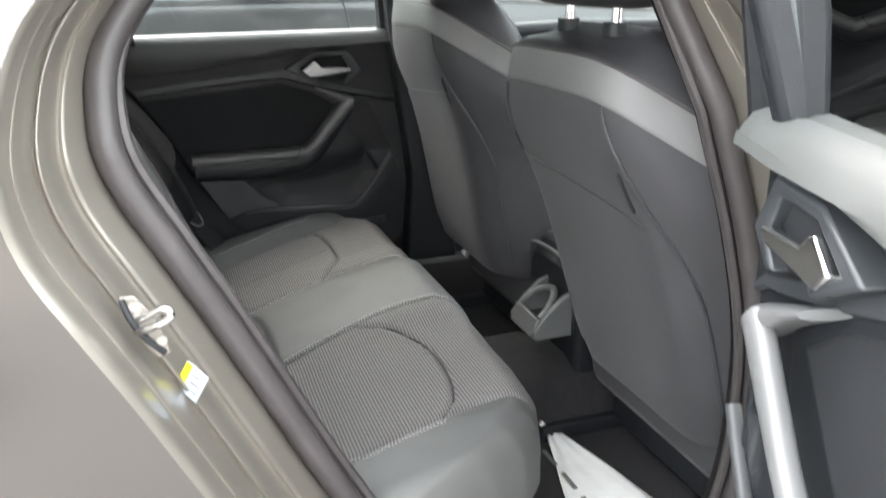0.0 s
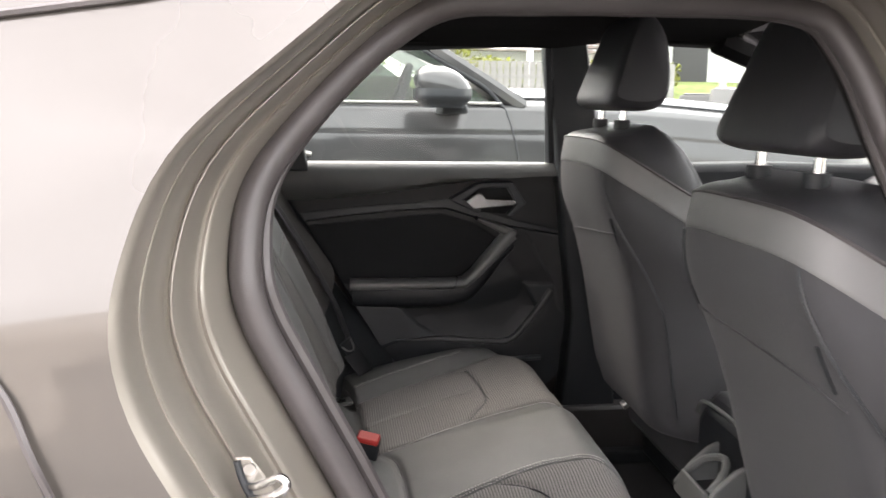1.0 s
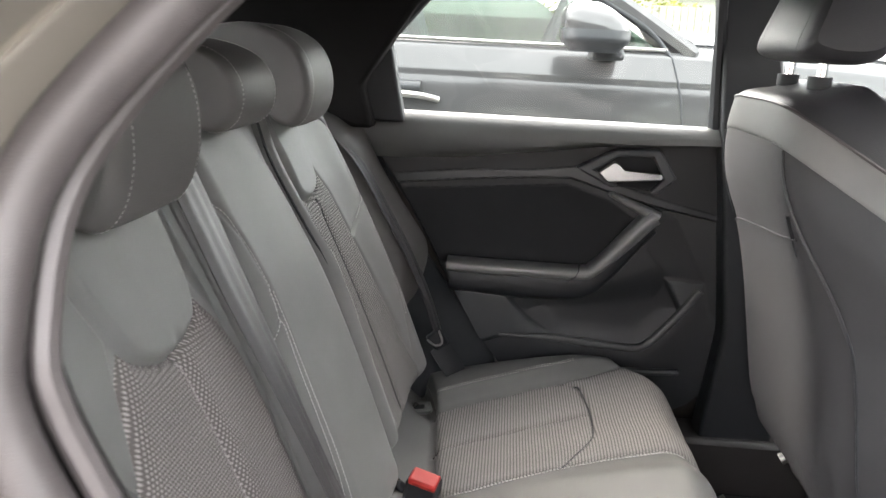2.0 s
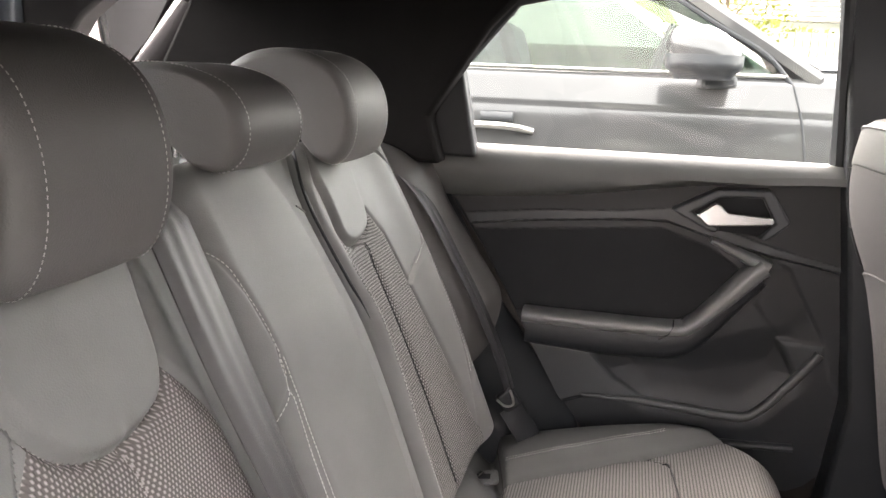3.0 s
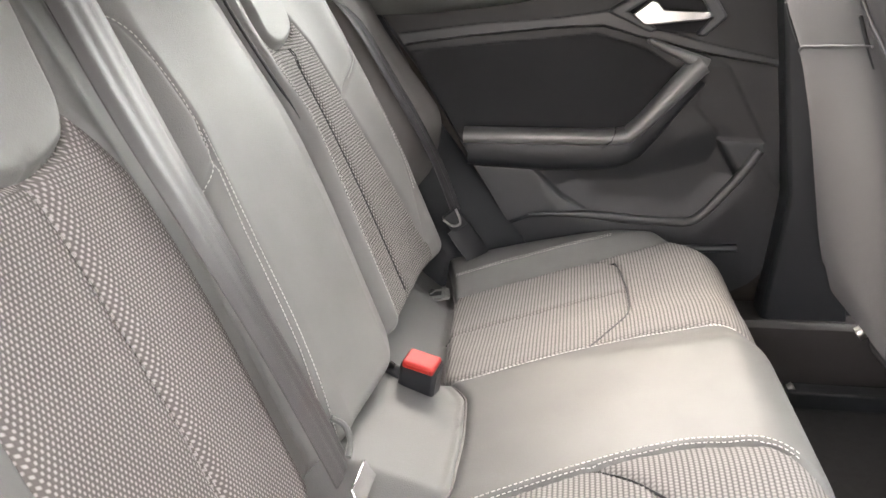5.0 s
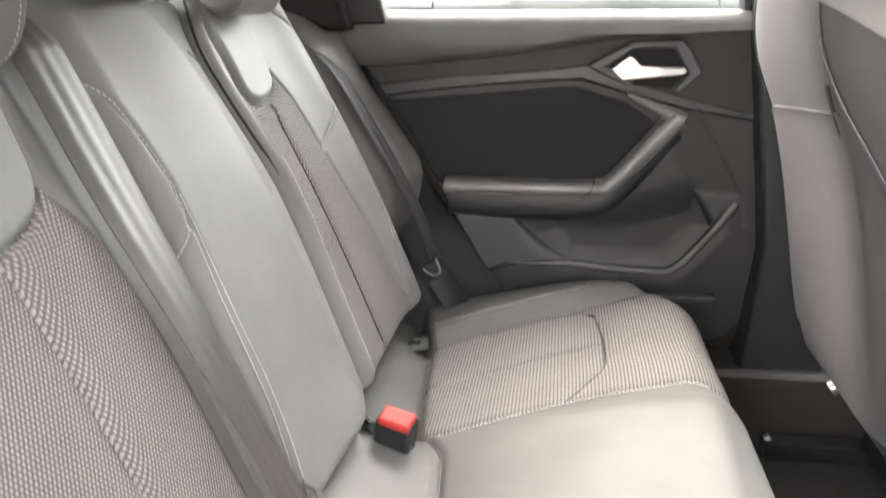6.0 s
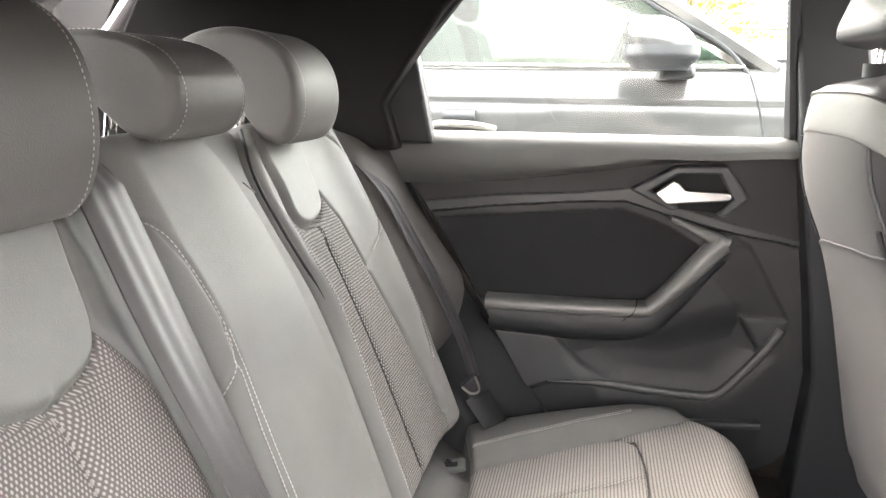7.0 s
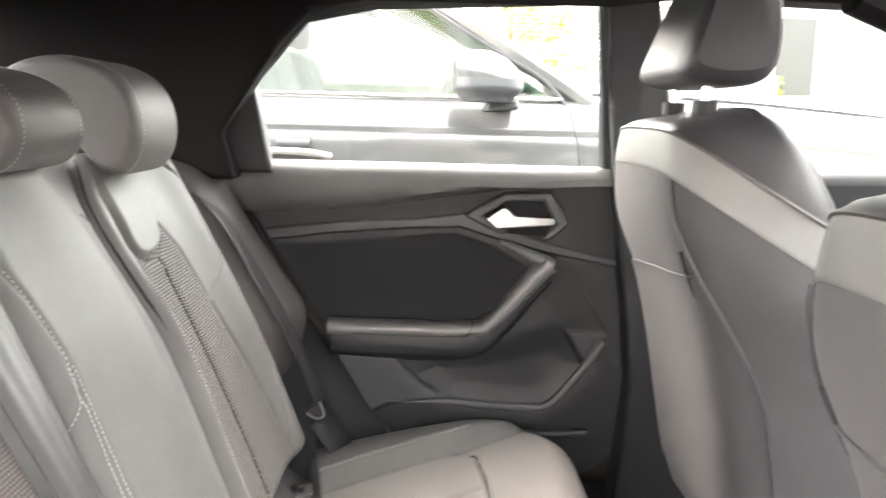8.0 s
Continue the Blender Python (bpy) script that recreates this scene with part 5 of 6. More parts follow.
OUT = Vector((CA, 0, SA))
rings_b = []
for s in spaced(0.018, 0.50, 40):
    yb = -0.160 + 0.005 * math.cos(s * 9) + 0.004 * sstep(0.35, 0.5, s)
    twist = 0.05 - 0.20 * sstep(0.42, 0.15, s)
    rings_b.append(belt_ring(on_back(yb, s, 0.020 + 0.006 * math.sin(math.pi * s / 0.5)), (Vector((0, 1, 0)) + OUT * twist).normalized(), OUT, 0.062))
for s, h in ((0.525, 0.010), (0.548, -0.012), (0.56, -0.04)):
    rings_b.append(belt_ring(on_back(-0.154, s, h), Vector((0, 1, 0)), Vector((0.3, 0, 0.95)), 0.058))
part("webbing", loft(rings_b), WEBBING, belt, "grey-black woven webbing")
part("belt_slot", tube(smooth_path([on_back(-0.185, 0.545, 0.004), on_back(-0.15, 0.552, 0.006), on_back(-0.115, 0.545, 0.004)], 5), 0.005, 8), PLASTIC, belt, "black slot edging")
part("guide_clip", tube(smooth_path([on_back(-0.130, 0.060, 0.020), on_back(-0.126, 0.046, 0.026), on_back(-0.134, 0.034, 0.028), on_back(-0.150, 0.026, 0.026)], 6), 0.0032, 8), PLASTIC_SOFT, belt, "grey plastic guide clip")
part("belt_tongue", prism([(-0.030, -0.012), (0.030, -0.012), (0.024, 0.010), (-0.024, 0.010)], -0.0015, 0.0015), CHROME, belt, "metal tongue", bevel=0.001).matrix_world = pose(0.345, -0.150, 0.528, 0, 0, 90) @ pose(0, 0, 0, -25, 0, 0)
belt2 = thing("seat_belt", "black woven seat belt running down beside the backrest", "seat belt", "rear belts")
LIE = [(0.515, -0.030), (0.46, 0.004), (0.40, 0.024), (0.30, 0.035), (0.22, 0.042), (0.15, 0.044), (0.10, 0.042), (0.045, 0.036)]
part("webbing", ribbon(smooth_path([on_back(0.560 + 0.010 * sstep(0.1, 0.5, v), v, h) for v, h in LIE], 5), (0.25, 1, 0), 0.022, 0.003), WEBBING_DARK, belt2, "black webbing")
part("webbing_return", ribbon(smooth_path([on_back(0.583 + 0.006 * sstep(0.1, 0.5, v), v, h + 0.003) for v, h in LIE], 5), (0.05, 1, 0), 0.022, 0.003), WEBBING_DARK, belt2, "black webbing")
tongue = part("belt_tongue", box((-0.016, -0.008, -0.018), (0.016, 0.008, 0.018)), PLASTIC, belt2, "black plastic tongue", bevel=0.004)
tongue.matrix_world = pose(0.334, 0.556, 0.568, 0, -35, 20)
part("tongue_loop", tube(smooth_path([(-0.016, -0.010, 0.016), (-0.010, -0.011, -0.002), (0.004, -0.011, -0.006), (0.012, -0.010, 0.018)], 5), 0.0022, 8), STEEL_DARK, tongue, "metal loop")
part("anchor_strap", ribbon(smooth_path([(0.338, 0.556, 0.556), (0.355, 0.556, 0.53), (0.370, 0.558, 0.508), (0.376, 0.560, 0.485)], 5), (0.75, 0.6, 0.35), 0.044, 0.005), PLASTIC, belt2, "black anchor strap")
buckle = thing("belt_buckle", "black belt buckle with red release button", "belt buckle")
bm = box((-0.023, -0.016, -0.055), (0.023, 0.016, 0.012))
part("housing", bm, PLASTIC, buckle, "black plastic housing", bevel=0.005)
part("release_button", box((-0.020, -0.0165, 0.006), (0.020, 0.013, 0.0165)), RED, buckle, "red release button", bevel=0.003)
part("button_recess", box((-0.014, -0.0172, 0.0085), (0.014, -0.0155, 0.0135)), RED, buckle, "recessed face of the button", bevel=0.0006)
part("stalk", tube(smooth_path([(0.0, 0.0, -0.045), (-0.004, 0.004, -0.070), (-0.010, 0.010, -0.090)], 4), 0.012, 10, flat=0.6), PLASTIC, buckle, "black stalk")
buckle.matrix_world = pose(0.359, 0.082, 0.528, 9, 12, -10)
holder = thing("belt_holder", "grey plastic belt holder tucked behind the cushion", "belt holder")
part("sleeve", prism([(-0.014, -0.030), (0.012, -0.034), (0.016, 0.022), (0.006, 0.030), (-0.010, 0.026)], -0.007, 0.007), PLASTIC_GREY, holder, "dark grey sleeve", bevel=0.003)
part("tongue", prism([(-0.006, 0.020), (0.007, 0.020), (0.005, 0.036), (-0.004, 0.036)], -0.0015, 0.0015), CHROME, holder, "metal tongue", bevel=0.0005)
holder.matrix_world = pose(0.318, 0.108, 0.496, 20, 14, -24)
buckle2 = copy_thing(buckle, pose(0.352, -0.140, 0.465, 20, 14, -6))

# ---- neighbouring car ----
OPAINT = shader("dark_grey_paint", (0.044, 0.0445, 0.045), 0.12, metal=0.0, vary=0.04, scale=2, coat=0.12, spec=0.38)
OGLASS = glass("grey_tinted_glass", (0.31, 0.38, 0.345))
FAR_GLASS = glass("dark_tinted_glass", (0.07, 0.09, 0.08))
suv = thing("parked_car", "dark grey estate car parked alongside", "car")
SEC = [(1.90, 0.22), (1.80, 0.30), (1.765, 0.45), (1.754, 0.62), (1.748, 0.80), (1.752, 0.90), (1.757, 0.960), (1.766, 1.022), (1.7690, 1.036), (1.7680, 1.041), (1.772, 1.052),
       (1.786, 1.095), (1.793, 1.112), (1.796, 1.117), (1.822, 1.134)]
side = []
for x in spaced(-2.6, 2.9, 90):
    front = sstep(1.1, 2.9, x)
    ring_s = []
    for y, z in SEC:
        z2 = z - 0.10 * front * sstep(0.5, 1.1, z)
        y2 = y + 0.40 * sstep(2.1, 2.9, x) ** 2 + 0.25 * sstep(-1.7, -2.6, x) ** 2
        for cx in (-1.55, 1.62):
            r = math.hypot(x - cx, z - 0.34)
            if r < 0.40 and z < 0.74:
                y2 += 0.07 * sstep(0.40, 0.36, r)
        ring_s.append(Vector((x, y2, z2)))
    side.append(ring_s)
part("flank", loft(side, closed=False), OPAINT, suv, "dark painted flank")
part("underbody", box((-2.45, 1.92, 0.20), (2.65, 3.40, 0.60)), PLASTIC, suv, "black underbody", smooth=False)
part("far_flank", box((-2.5, 3.46, 0.25), (2.6, 3.54, 1.08)), OPAINT, suv, "dark painted flank", smooth=False, bevel=0.02)
part("bonnet", loft([[Vector((x, y, z - 0.10 * sstep(1.1, 2.9, x))) for y, z in ((1.822, 1.130), (1.88, 1.165), (2.05, 1.20), (2.66, 1.225), (3.27, 1.20), (3.44, 1.165), (3.5, 1.13))] for x in spaced(0.96, 2.85, 10)], closed=False), OPAINT, suv, "dark painted bonnet")
part("bonnet_seam", tube([Vector((x, 1.872 + 0.10 * sstep(1.9, 2.7, x), 1.162 - 0.10 * sstep(1.1, 2.9, x))) for x in spaced(0.98, 2.5, 14)], 0.004, 6), PLASTIC, suv, "dark shut line")
part("roof", loft([[Vector((x, y, z - 0.06 * sstep(-0.2, 0.25, x))) for y, z in ((2.02, 1.60), (2.06, 1.64), (2.25, 1.685), (2.66, 1.70), (3.07, 1.685), (3.26, 1.64), (3.30, 1.60))] for x in spaced(-2.3, 0.25, 8)], closed=False), OPAINT, suv, "dark painted roof")
part("tail_panel", loft([[Vector((x, y, z)) for y, z in ((2.0, 0.25), (1.95, 0.60), (2.0, 1.12), (2.10, 1.62), (3.22, 1.62), (3.32, 1.12), (3.37, 0.60), (3.32, 0.25))] for x in (-2.50, -2.62, -2.66)]), OPAINT, suv, "dark painted tail", bevel=0.03)
part("nose_panel", loft([[Vector((x, y, z)) for y, z in ((2.2, 0.22), (2.15, 0.50), (2.2, 1.02), (3.12, 1.02), (3.17, 0.50), (3.12, 0.22))] for x in (2.80, 2.92, 2.96)]), OPAINT, suv, "dark painted nose", bevel=0.04)
part("sill_strip", tube([Vector((x, 1.813, 1.140)) for x in spaced(-2.3, 0.93, 8)], 0.006, 8), STEEL_DARK, suv, "bright window strip")
for x0, x1, t0, t1 in ((-1.25, -0.12, -1.2, -0.28), (-0.04, 0.90, -0.22, 0.12)):
    pane_s = part("side_window", loft([[Vector((x0, 1.835, 1.142)), Vector((x1, 1.835, 1.142))], [Vector((t0, 2.03, 1.60)), Vector((t1, 2.03, 1.60))]], closed=False), OGLASS, suv, "grey tinted side window")
    pane_s.visible_shadow = False
part("far_side_window", loft([[Vector((-2.2, 3.48, 1.08)), Vector((0.95, 3.48, 1.08))], [Vector((-2.1, 3.29, 1.62)), Vector((0.18, 3.29, 1.62))]], closed=False), FAR_GLASS, suv, "dark tinted far window")
part("middle_pillar", prism([(-0.14, 1.13), (-0.03, 1.13), (-0.20, 1.62), (-0.30, 1.62)], 1.85, 1.90), PLASTIC, suv, "black middle pillar", bevel=0.005)
part("front_pillar", tube(smooth_path([(1.02, 1.835, 1.125), (0.78, 1.885, 1.28), (0.45, 1.965, 1.48), (0.12, 2.035, 1.60), (-0.4, 2.04, 1.64)], 6), 0.032, 8), OPAINT, suv, "dark painted front pillar")
part("pillar_gap", tube(smooth_path([(0.955, 1.800, 1.10), (0.87, 1.835, 1.20), (0.70, 1.875, 1.30), (0.38, 1.955, 1.50)], 6), 0.007, 6), PLASTIC, suv, "black window gasket")
part("quarter_light", prism([(0.66, 1.145), (0.90, 1.145), (0.70, 1.27), (0.655, 1.27)], 1.842, 1.846), OGLASS, suv, "grey tinted quarter light")
screen = part("windscreen", loft([[Vector((1.06, y, 1.15)) for y in spaced(1.87, 3.45, 5)], [Vector((0.18, y, 1.62)) for y in spaced(2.05, 3.27, 5)]], closed=False), OGLASS, suv, "grey tinted windscreen")
screen.visible_shadow = False
# doors' shut lines
for line in ([(0.945, 1.12), (0.965, 1.05), (0.985, 0.96), (1.00, 0.80), (0.985, 0.55)], [(-0.06, 1.12), (-0.07, 0.9), (-0.10, 0.6)]):
    part("shut_line", tube([Vector((x, interp([(z, y) for y, z in SEC[2:]], z) - 0.0005, z)) for x, z in ((q.x, q.z) for q in smooth_path([(x, 0, z) for x, z in line], 8))], 0.0035, 6), PLASTIC, suv, "dark shut line")
# mirror
def mirror_shell(z0, z1, x0, x1, mat, name, label, top=False):
    rings_m = []
    for k in range(11):
        t = k / 10
        z = z0 + (z1 - z0) * t
        g = (1 - 0.55 * t ** 3) if top else (0.72 + 0.28 * sstep(0, 0.6, t))
        lean_x = 0.035 * t if top else 0.0
        pts = []
        for j in range(28):
            a2 = 2 * math.pi * j / 28
            c2, s2 = math.cos(a2), math.sin(a2)
            pts.append(Vector(((x0 + x1) / 2 - lean_x + (x1 - x0) / 2 * g * math.copysign(abs(c2) ** 0.6, c2), 1.585 + 0.115 * g * math.copysign(abs(s2) ** 0.6, s2), z)))
        rings_m.append(pts)
    return part(name, loft(rings_m), mat, suv, label)


mirror_shell(1.185, 1.262, 0.585, 0.770, OPAINT, "mirror_cap", "dark glossy mirror cap", True)
mirror_shell(1.122, 1.186, 0.575, 0.775, PLASTIC_GREY, "mirror_housing", "dark grey mirror housing")
part("mirror_foot", loft([[Vector((x, y, z)) for x, z in ((0.675, 1.098), (0.772, 1.102), (0.770, 1.135), (0.682, 1.135))] for y in (1.60, 1.70, 1.80)]), PLASTIC_GREY, suv, "black mirror foot", bevel=0.01)
part("door_handle", tube(smooth_path([(0.01, 1.758, 0.955), (0.05, 1.728, 0.963), (0.15, 1.726, 0.960), (0.21, 1.757, 0.948)], 6), 0.011, 10), STEEL_DARK, suv, "bright door handle")
part("handle_bowl", tube([Vector((0.05, 1.758, 0.985)), Vector((0.15, 1.758, 0.985))], 0.020, 10), PLASTIC, suv, "dark handle bowl")
# cabin
part("cabin_floor", box((-2.2, 1.95, 0.60), (1.2, 3.4, 0.75)), LINING, suv, smooth=False)
for yv in (2.20, 3.05):
    part("cabin_seat", loft([[Vector((x, yv + y, z)) for y in (-0.22, 0.22) for x in ((x0, x0 + 0.12) if y < 0 else (x0 + 0.12, x0))] for x0, z in ((0.0, 0.75), (-0.05, 1.0), (-0.14, 1.30), (-0.16, 1.34))]), LEATHER, suv, "grey cabin seat", bevel=0.03)
    part("cabin_headrest", loft([[Vector((-0.14 + dx, yv + y, z)) for y, dx in ((-0.12, 0), (0.12, 0), (0.12, 0.09), (-0.12, 0.09))] for z in (1.37, 1.54)]), LEATHER, suv, "grey headrest", bevel=0.03)
part("cabin_wheel", tube([Vector((0.55 + 0.06 * math.sin(t), 2.20 + 0.185 * math.cos(t), 1.12 + 0.17 * math.sin(t))) for t in (2 * math.pi * k / 32 for k in range(32))], 0.016, 8, closed=True, up=(1, 0.01, 0)), PLASTIC, suv, "black steering wheel")
part("cabin_dash", box((0.68, 1.95, 0.75), (1.10, 3.40, 1.10)), PLASTIC, suv, "black dashboard", smooth=False, bevel=0.03)


def road_wheel(cx, cy, out, parent):
    tyre = part("wheel", loft([[Vector((cx + r * math.cos(t), cy + out * y, 0.335 + r * math.sin(t))) for t in (2 * math.pi * k / 40 for k in range(40))] for y, r in ((0.11, 0.22), (0.115, 0.30), (0.08, 0.335), (-0.08, 0.335), (-0.11, 0.30), (-0.11, 0.22))]), RUBBER, parent, "black tyre")
    bm_r = bmesh.new()
    for k in range(5):
        a3 = 2 * math.pi * k / 5
        tube([Vector((cx + 0.04 * math.cos(a3), cy + out * 0.10, 0.335 + 0.04 * math.sin(a3))), Vector((cx + 0.21 * math.cos(a3), cy + out * 0.105, 0.335 + 0.21 * math.sin(a3)))], 0.022, 6, bm=bm_r)
    tube([Vector((cx, cy + out * 0.07, 0.335)), Vector((cx, cy + out * 0.118, 0.335))], 0.06, 14, bm=bm_r)
    part("rim", bm_r, CHROME, tyre, "silver rim")


for cx in (-1.55, 1.62):
    road_wheel(cx, 1.90, -1, suv)
    road_wheel(cx, 3.42, 1, suv)
for cx in (-0.30, 2.26):
    road_wheel(cx, -0.69, -1, shell)
    road_wheel(cx, 0.69, 1, shell)

# ---- far surroundings ----
GRASS = shader("grass", (0.10, 0.13, 0.03), 0.9, vary=0.4, scale=3, bump=0.6, bump_scale=60)
LEAF = shader("yellow_green_leaves", (0.115, 0.125, 0.010), 0.7, vary=0.45, scale=6)
BARK = shader("bark", (0.12, 0.09, 0.06), 0.9, vary=0.3, scale=12, bump=0.6, bump_scale=40)
CLAD = shader("pale_cladding", (0.42, 0.42, 0.41), 0.7, vary=0.08, scale=0.6)
DARK_GAP = shader("dark_gap", (0.03, 0.03, 0.03), 0.8)
TIMBER = shader("weathered_timber", (0.20, 0.195, 0.185), 0.85, vary=0.2, scale=5)
ROOFING = shader("grey_brown_roofing", (0.15, 0.13, 0.115), 0.85, vary=0.2, scale=4)
WHITE_CAR = shader("white_car_paint", (0.72, 0.73, 0.74), 0.2, vary=0.03, scale=2, coat=0.6)
RED_LAMP = shader("red_lamp_plastic", (0.5, 0.02, 0.02), 0.25, vary=0.05, scale=20)
STEEL = shader("galvanised_steel", (0.50, 0.51, 0.52), 0.45, metal=0.6, vary=0.1, scale=10)

tagged(part("grass_verge", loft([[Vector((x, y, z)) for y, z in ((22, -0.1), (23.5, 1.2), (25, 1.9), (29, 2.2), (40, 2.2), (40, -0.1))] for x in (-40, 5, 60)]), GRASS), "grass bank beyond the car lot", "grass", kind="structure")
bm = bmesh.new()
rng = random.Random(5)
for k in range(5200):
    x, y = rng.uniform(3.0, 10.9), rng.uniform(23.6, 25.2)
    z = 1.9 + rng.uniform(0, 0.9) * (0.7 + 0.3 * noise.noise((x * 0.7, 0, 0)))
    s = rng.uniform(0.05, 0.12)
    d = Vector((rng.uniform(-1, 1), rng.uniform(-1, 0.2), rng.uniform(-0.4, 1))).normalized()
    e = d.orthogonal().normalized()
    f = d.cross(e)
    c = Vector((x, y, z))
    bm.faces.new([bm.verts.new(c + e * s), bm.verts.new(c + f * s * 0.6), bm.verts.new(c - e * s), bm.verts.new(c - f * s * 0.6)])
tagged(part("hedge", bm, LEAF, smooth=False), "yellow-green hedge on the grass bank", "hedge", kind="stuff")


def build_tree(x, y, base, height, spread, seed):
    r = random.Random(seed)
    tree = thing("tree", "yellow-green leafy tree on the bank", "tree")
    trunk = [Vector((x, y, base)), Vector((x + 0.05, y, base + height * 0.3)), Vector((x - 0.03, y, base + height * 0.7))]
    part("trunk", tube(smooth_path(trunk, 5), lambda t: 0.10 * (1 - 0.7 * t), 8), BARK, tree, "brown trunk")
    bm = bmesh.new()
    for k in range(9):
        a = 2 * math.pi * k / 9 + r.uniform(-0.3, 0.3)
        p0 = Vector((x, y, base + height * r.uniform(0.3, 0.65)))
        p1 = p0 + Vector((math.cos(a) * spread * 0.8, math.sin(a) * spread * 0.8, height * r.uniform(0.1, 0.35)))
        tube([p0, p0.lerp(p1, 0.5) + Vector((0, 0, 0.08)), p1], lambda t: 0.03 * (1 - 0.8 * t), 6, bm=bm)
    part("limbs", bm, BARK, tree, "thin limbs")
    bm = bmesh.new()
    clumps = [(r.uniform(-1, 1), r.uniform(-1, 1), r.uniform(-0.6, 1)) for _ in range(46)]
    for cxx, cyy, czz in clumps:
        if cxx * cxx + cyy * cyy + czz * czz > 1.5:
            continue
        cen = Vector((x + cxx * spread, y + cyy * spread, base + height * 0.62 + czz * height * 0.36))
        for q in range(70):
            d = Vector((r.gauss(0, 1), r.gauss(0, 1), r.gauss(0, 1)))
            c = cen + d * spread * 0.17
            s = r.uniform(0.03, 0.07)
            e = d.orthogonal().normalized()
            f = d.normalized().cross(e)
            bm.faces.new([bm.verts.new(c + e * s), bm.verts.new(c + f * s * 0.6), bm.verts.new(c - e * s), bm.verts.new(c - f * s * 0.6)])
    part("crown", bm, LEAF, tree, "yellow-green leaves")
    return tree


build_tree(2.25, 17.5, 0.0, 4.7, 1.15, 3)

fence = thing("board_fence", "weathered vertical board fence", "fence")
mesh_board = None
for k in range(38):
    x = 2.6 + k * 0.16
    if mesh_board is None:
        ob = part("board", box((-0.07, -0.012, 0), (0.07, 0.012, 2.24)), TIMBER, fence, smooth=False)
        mesh_board = ob.data
    else:
        ob = new("board", mesh_board)
        ob.parent = fence
    ob.location = (x, 18.6 + 0.01 * (k % 2), 0)
for z in (0.5, 1.85):
    part("fence_rail", box((2.5, 18.63, z), (8.6, 18.68, z + 0.08)), TIMBER, fence, smooth=False)

house = thing("low_house", "low house with a shingled roof", "house")
part("wall", box((3.6, 27, 0), (11, 32, 3.1)), CLAD, house, "pale wall", smooth=False)
for k in range(14):
    y0, z0 = 26.4 + 0.26 * k, 3.0 + 0.17 * k
    part("roof_course", box((3.0, y0, z0), (11.6, y0 + 0.34, z0 + 0.07)), ROOFING, house, smooth=False)

hall = thing("car_hall", "pale clad hall with dark window openings", "building")
part("wall", box((9.5, 30, 0), (34, 44, 8)), CLAD, hall, "pale ribbed wall", smooth=False)
for k in range(18):
    part("wall_rib", box((10 + 1.3 * k, 29.93, 0), (10.12 + 1.3 * k, 30.0, 8)), STEEL, hall, smooth=False)
for k in range(4):
    part("hall_window", box((13.2 + 4.6 * k, 29.9, 1.2), (14.6 + 4.6 * k, 29.99, 5.0)), DARK_GAP, hall, "dark window", smooth=False)
for x, y in ((11.0, 21.0), (5.6, 21.5), (16.0, 21.0)):
    post = thing("lamp_post", "white steel lamp post", "lamp post", "lamp posts")
    part("pole", tube([Vector((x, y, 0)), Vector((x, y, 6.5))], 0.09, 10), STEEL, post, "pale steel pole")
    part("lamp_head", box((x - 0.12, y - 0.55, 6.45), (x + 0.12, y + 0.05, 6.58)), CLAD, post, "pale lamp head", smooth=False, bevel=0.02)


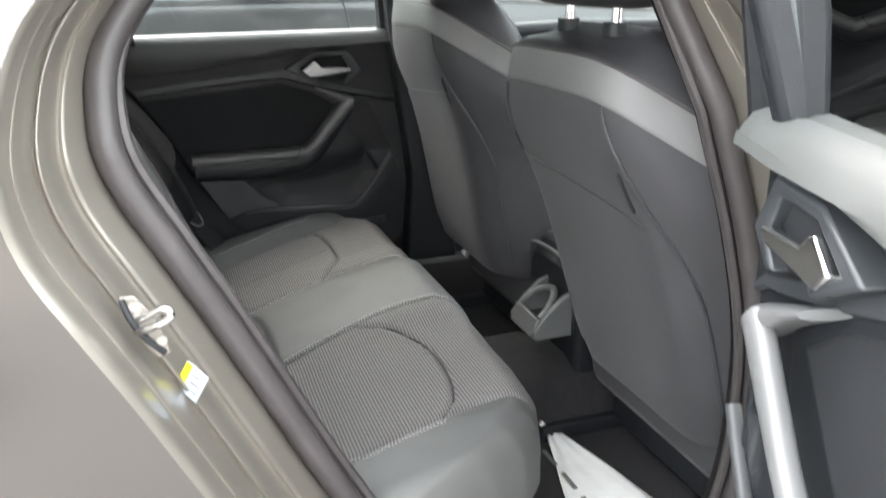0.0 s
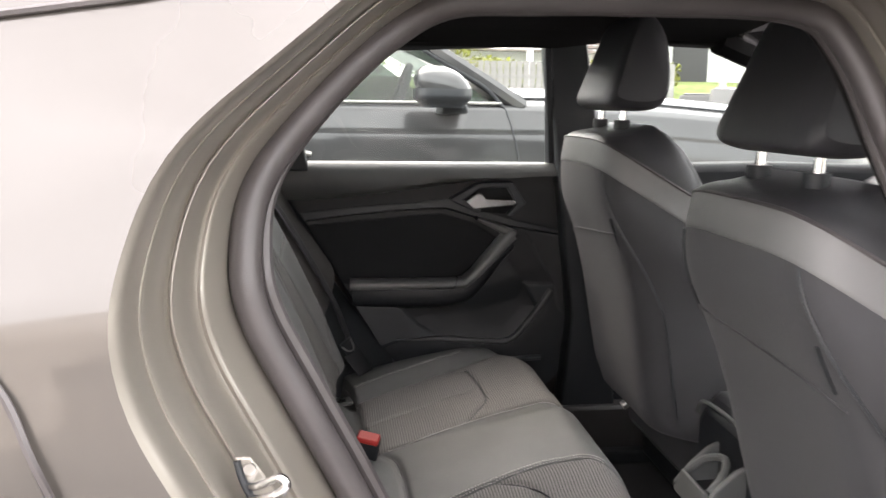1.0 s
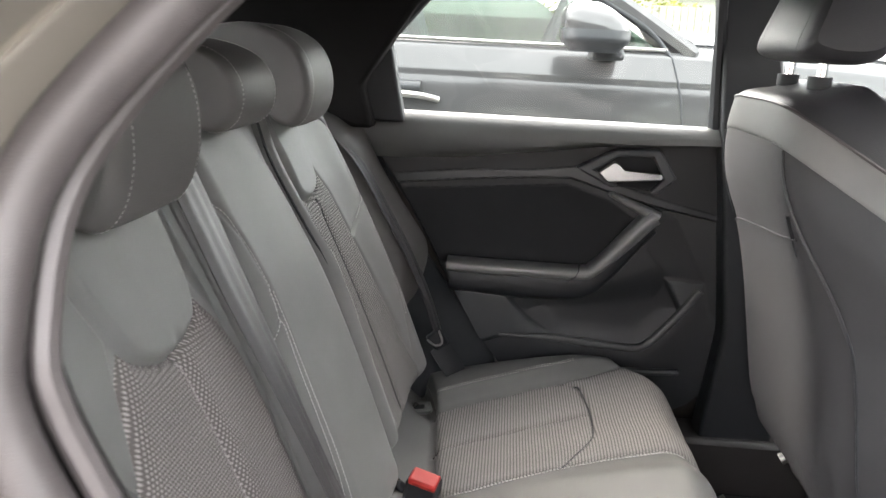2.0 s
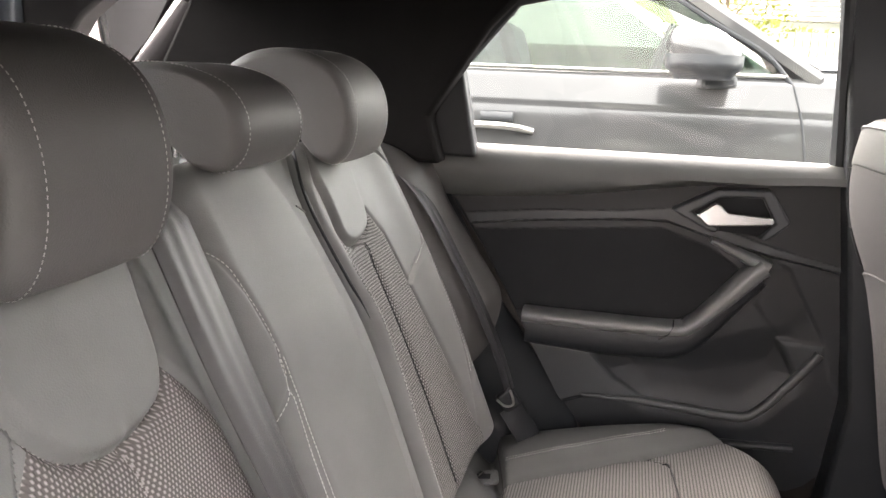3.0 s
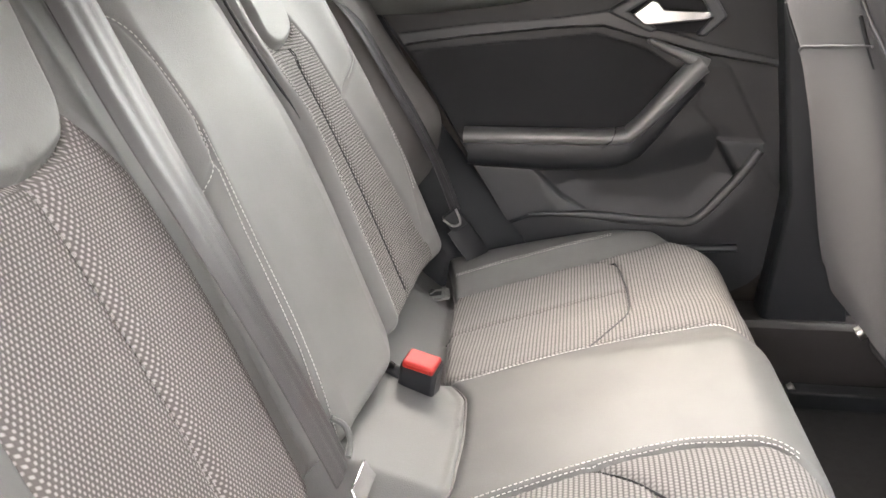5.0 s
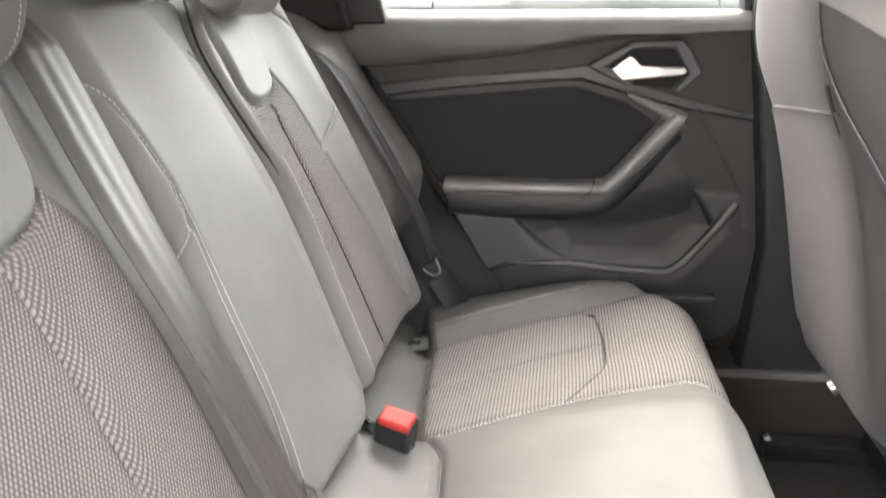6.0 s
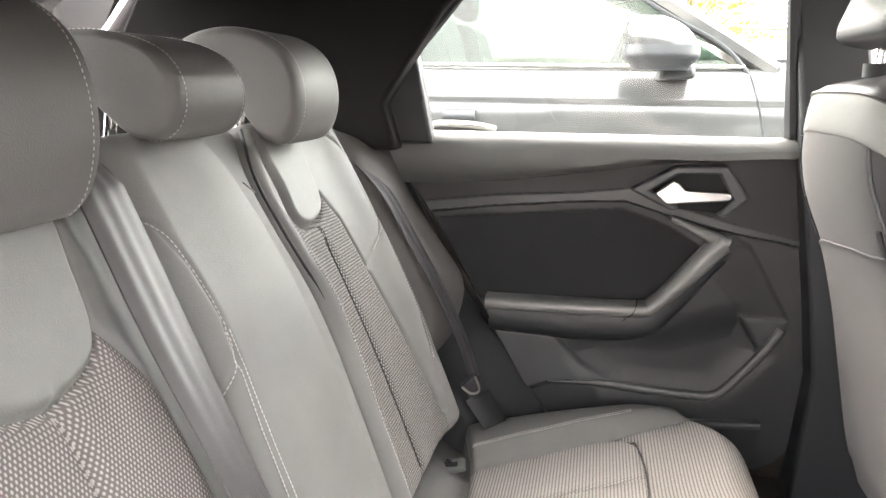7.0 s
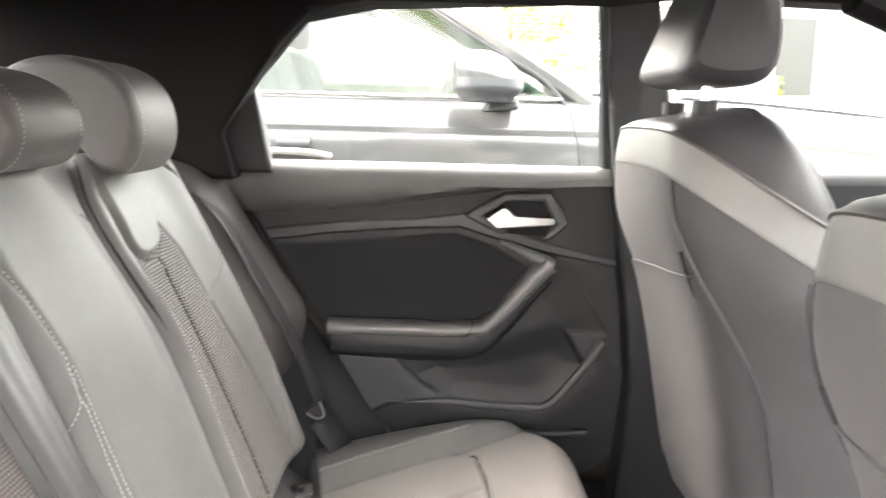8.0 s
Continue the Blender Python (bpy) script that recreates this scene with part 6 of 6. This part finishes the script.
def small_car(m, paint, label):
    """A car parked further off: body, cabin, lamps, wheels."""
    car = thing("distant_car", label, "car", "distant cars")
    rings_c = []
    for x, w, z0, z1 in ((-2.1, 0.70, 0.40, 0.85), (-1.9, 0.84, 0.26, 0.98), (-1.0, 0.90, 0.22, 1.02), (0.6, 0.90, 0.22, 1.0), (1.4, 0.88, 0.22, 0.92), (2.0, 0.80, 0.26, 0.80), (2.15, 0.66, 0.36, 0.68)):
        rings_c.append([Vector((x, y, z)) for y, z in ((-w * 0.92, z0), (-w, z0 + 0.15), (-w, z1 - 0.15), (-w * 0.86, z1), (w * 0.86, z1), (w, z1 - 0.15), (w, z0 + 0.15), (w * 0.92, z0))])
    part("body", loft(rings_c), paint, car, "", bevel=0.03)
    part("cabin", loft([[Vector((x, y, z)) for x, z in ((-1.75, 0.98), (-1.25, 1.44), (0.0, 1.46), (0.85, 0.98))] for y in (-0.74, 0.74)]), DARK_GAP, car, "dark glazed cabin", bevel=0.05)
    part("roof", box((-1.2, -0.66, 1.43), (0.0, 0.66, 1.475)), paint, car, "", bevel=0.03, smooth=False)
    part("grille", box((2.08, -0.40, 0.42), (2.17, 0.40, 0.66)), PLASTIC, car, "dark grille", bevel=0.02, smooth=False)
    for sgn in (-1, 1):
        part("headlamp", box((1.95, sgn * 0.62 - 0.16, 0.64), (2.14, sgn * 0.62 + 0.16, 0.76)), STEEL, car, "clear headlamp", bevel=0.03, smooth=False)
        part("tail_lamp", box((-2.10, sgn * 0.66 - 0.14, 0.70), (-1.96, sgn * 0.66 + 0.14, 0.88)), RED_LAMP, car, "red tail lamp", bevel=0.02, smooth=False)
    for cx in (-1.3, 1.35):
        for sgn in (-1, 1):
            part("wheel", tube([Vector((cx, sgn * 0.72, 0.31)), Vector((cx, sgn * 0.92, 0.31))], 0.31, 20), RUBBER, car, "black wheel")
    car.matrix_world = m
    return car


small_car(pose(6.6, 10.5, 0, 0, 0, -115), WHITE_CAR, "white car parked facing the lot")
small_car(pose(9.2, 9.6, 0, 0, 0, -112), WHITE_CAR, "white car parked in a row")
small_car(pose(8.6, 16.0, 0, 0, 0, 60), OPAINT, "dark car with red tail lamps")
small_car(pose(5.0, 15.5, 0, 0, 0, -100), OPAINT, "dark car parked in the next row")
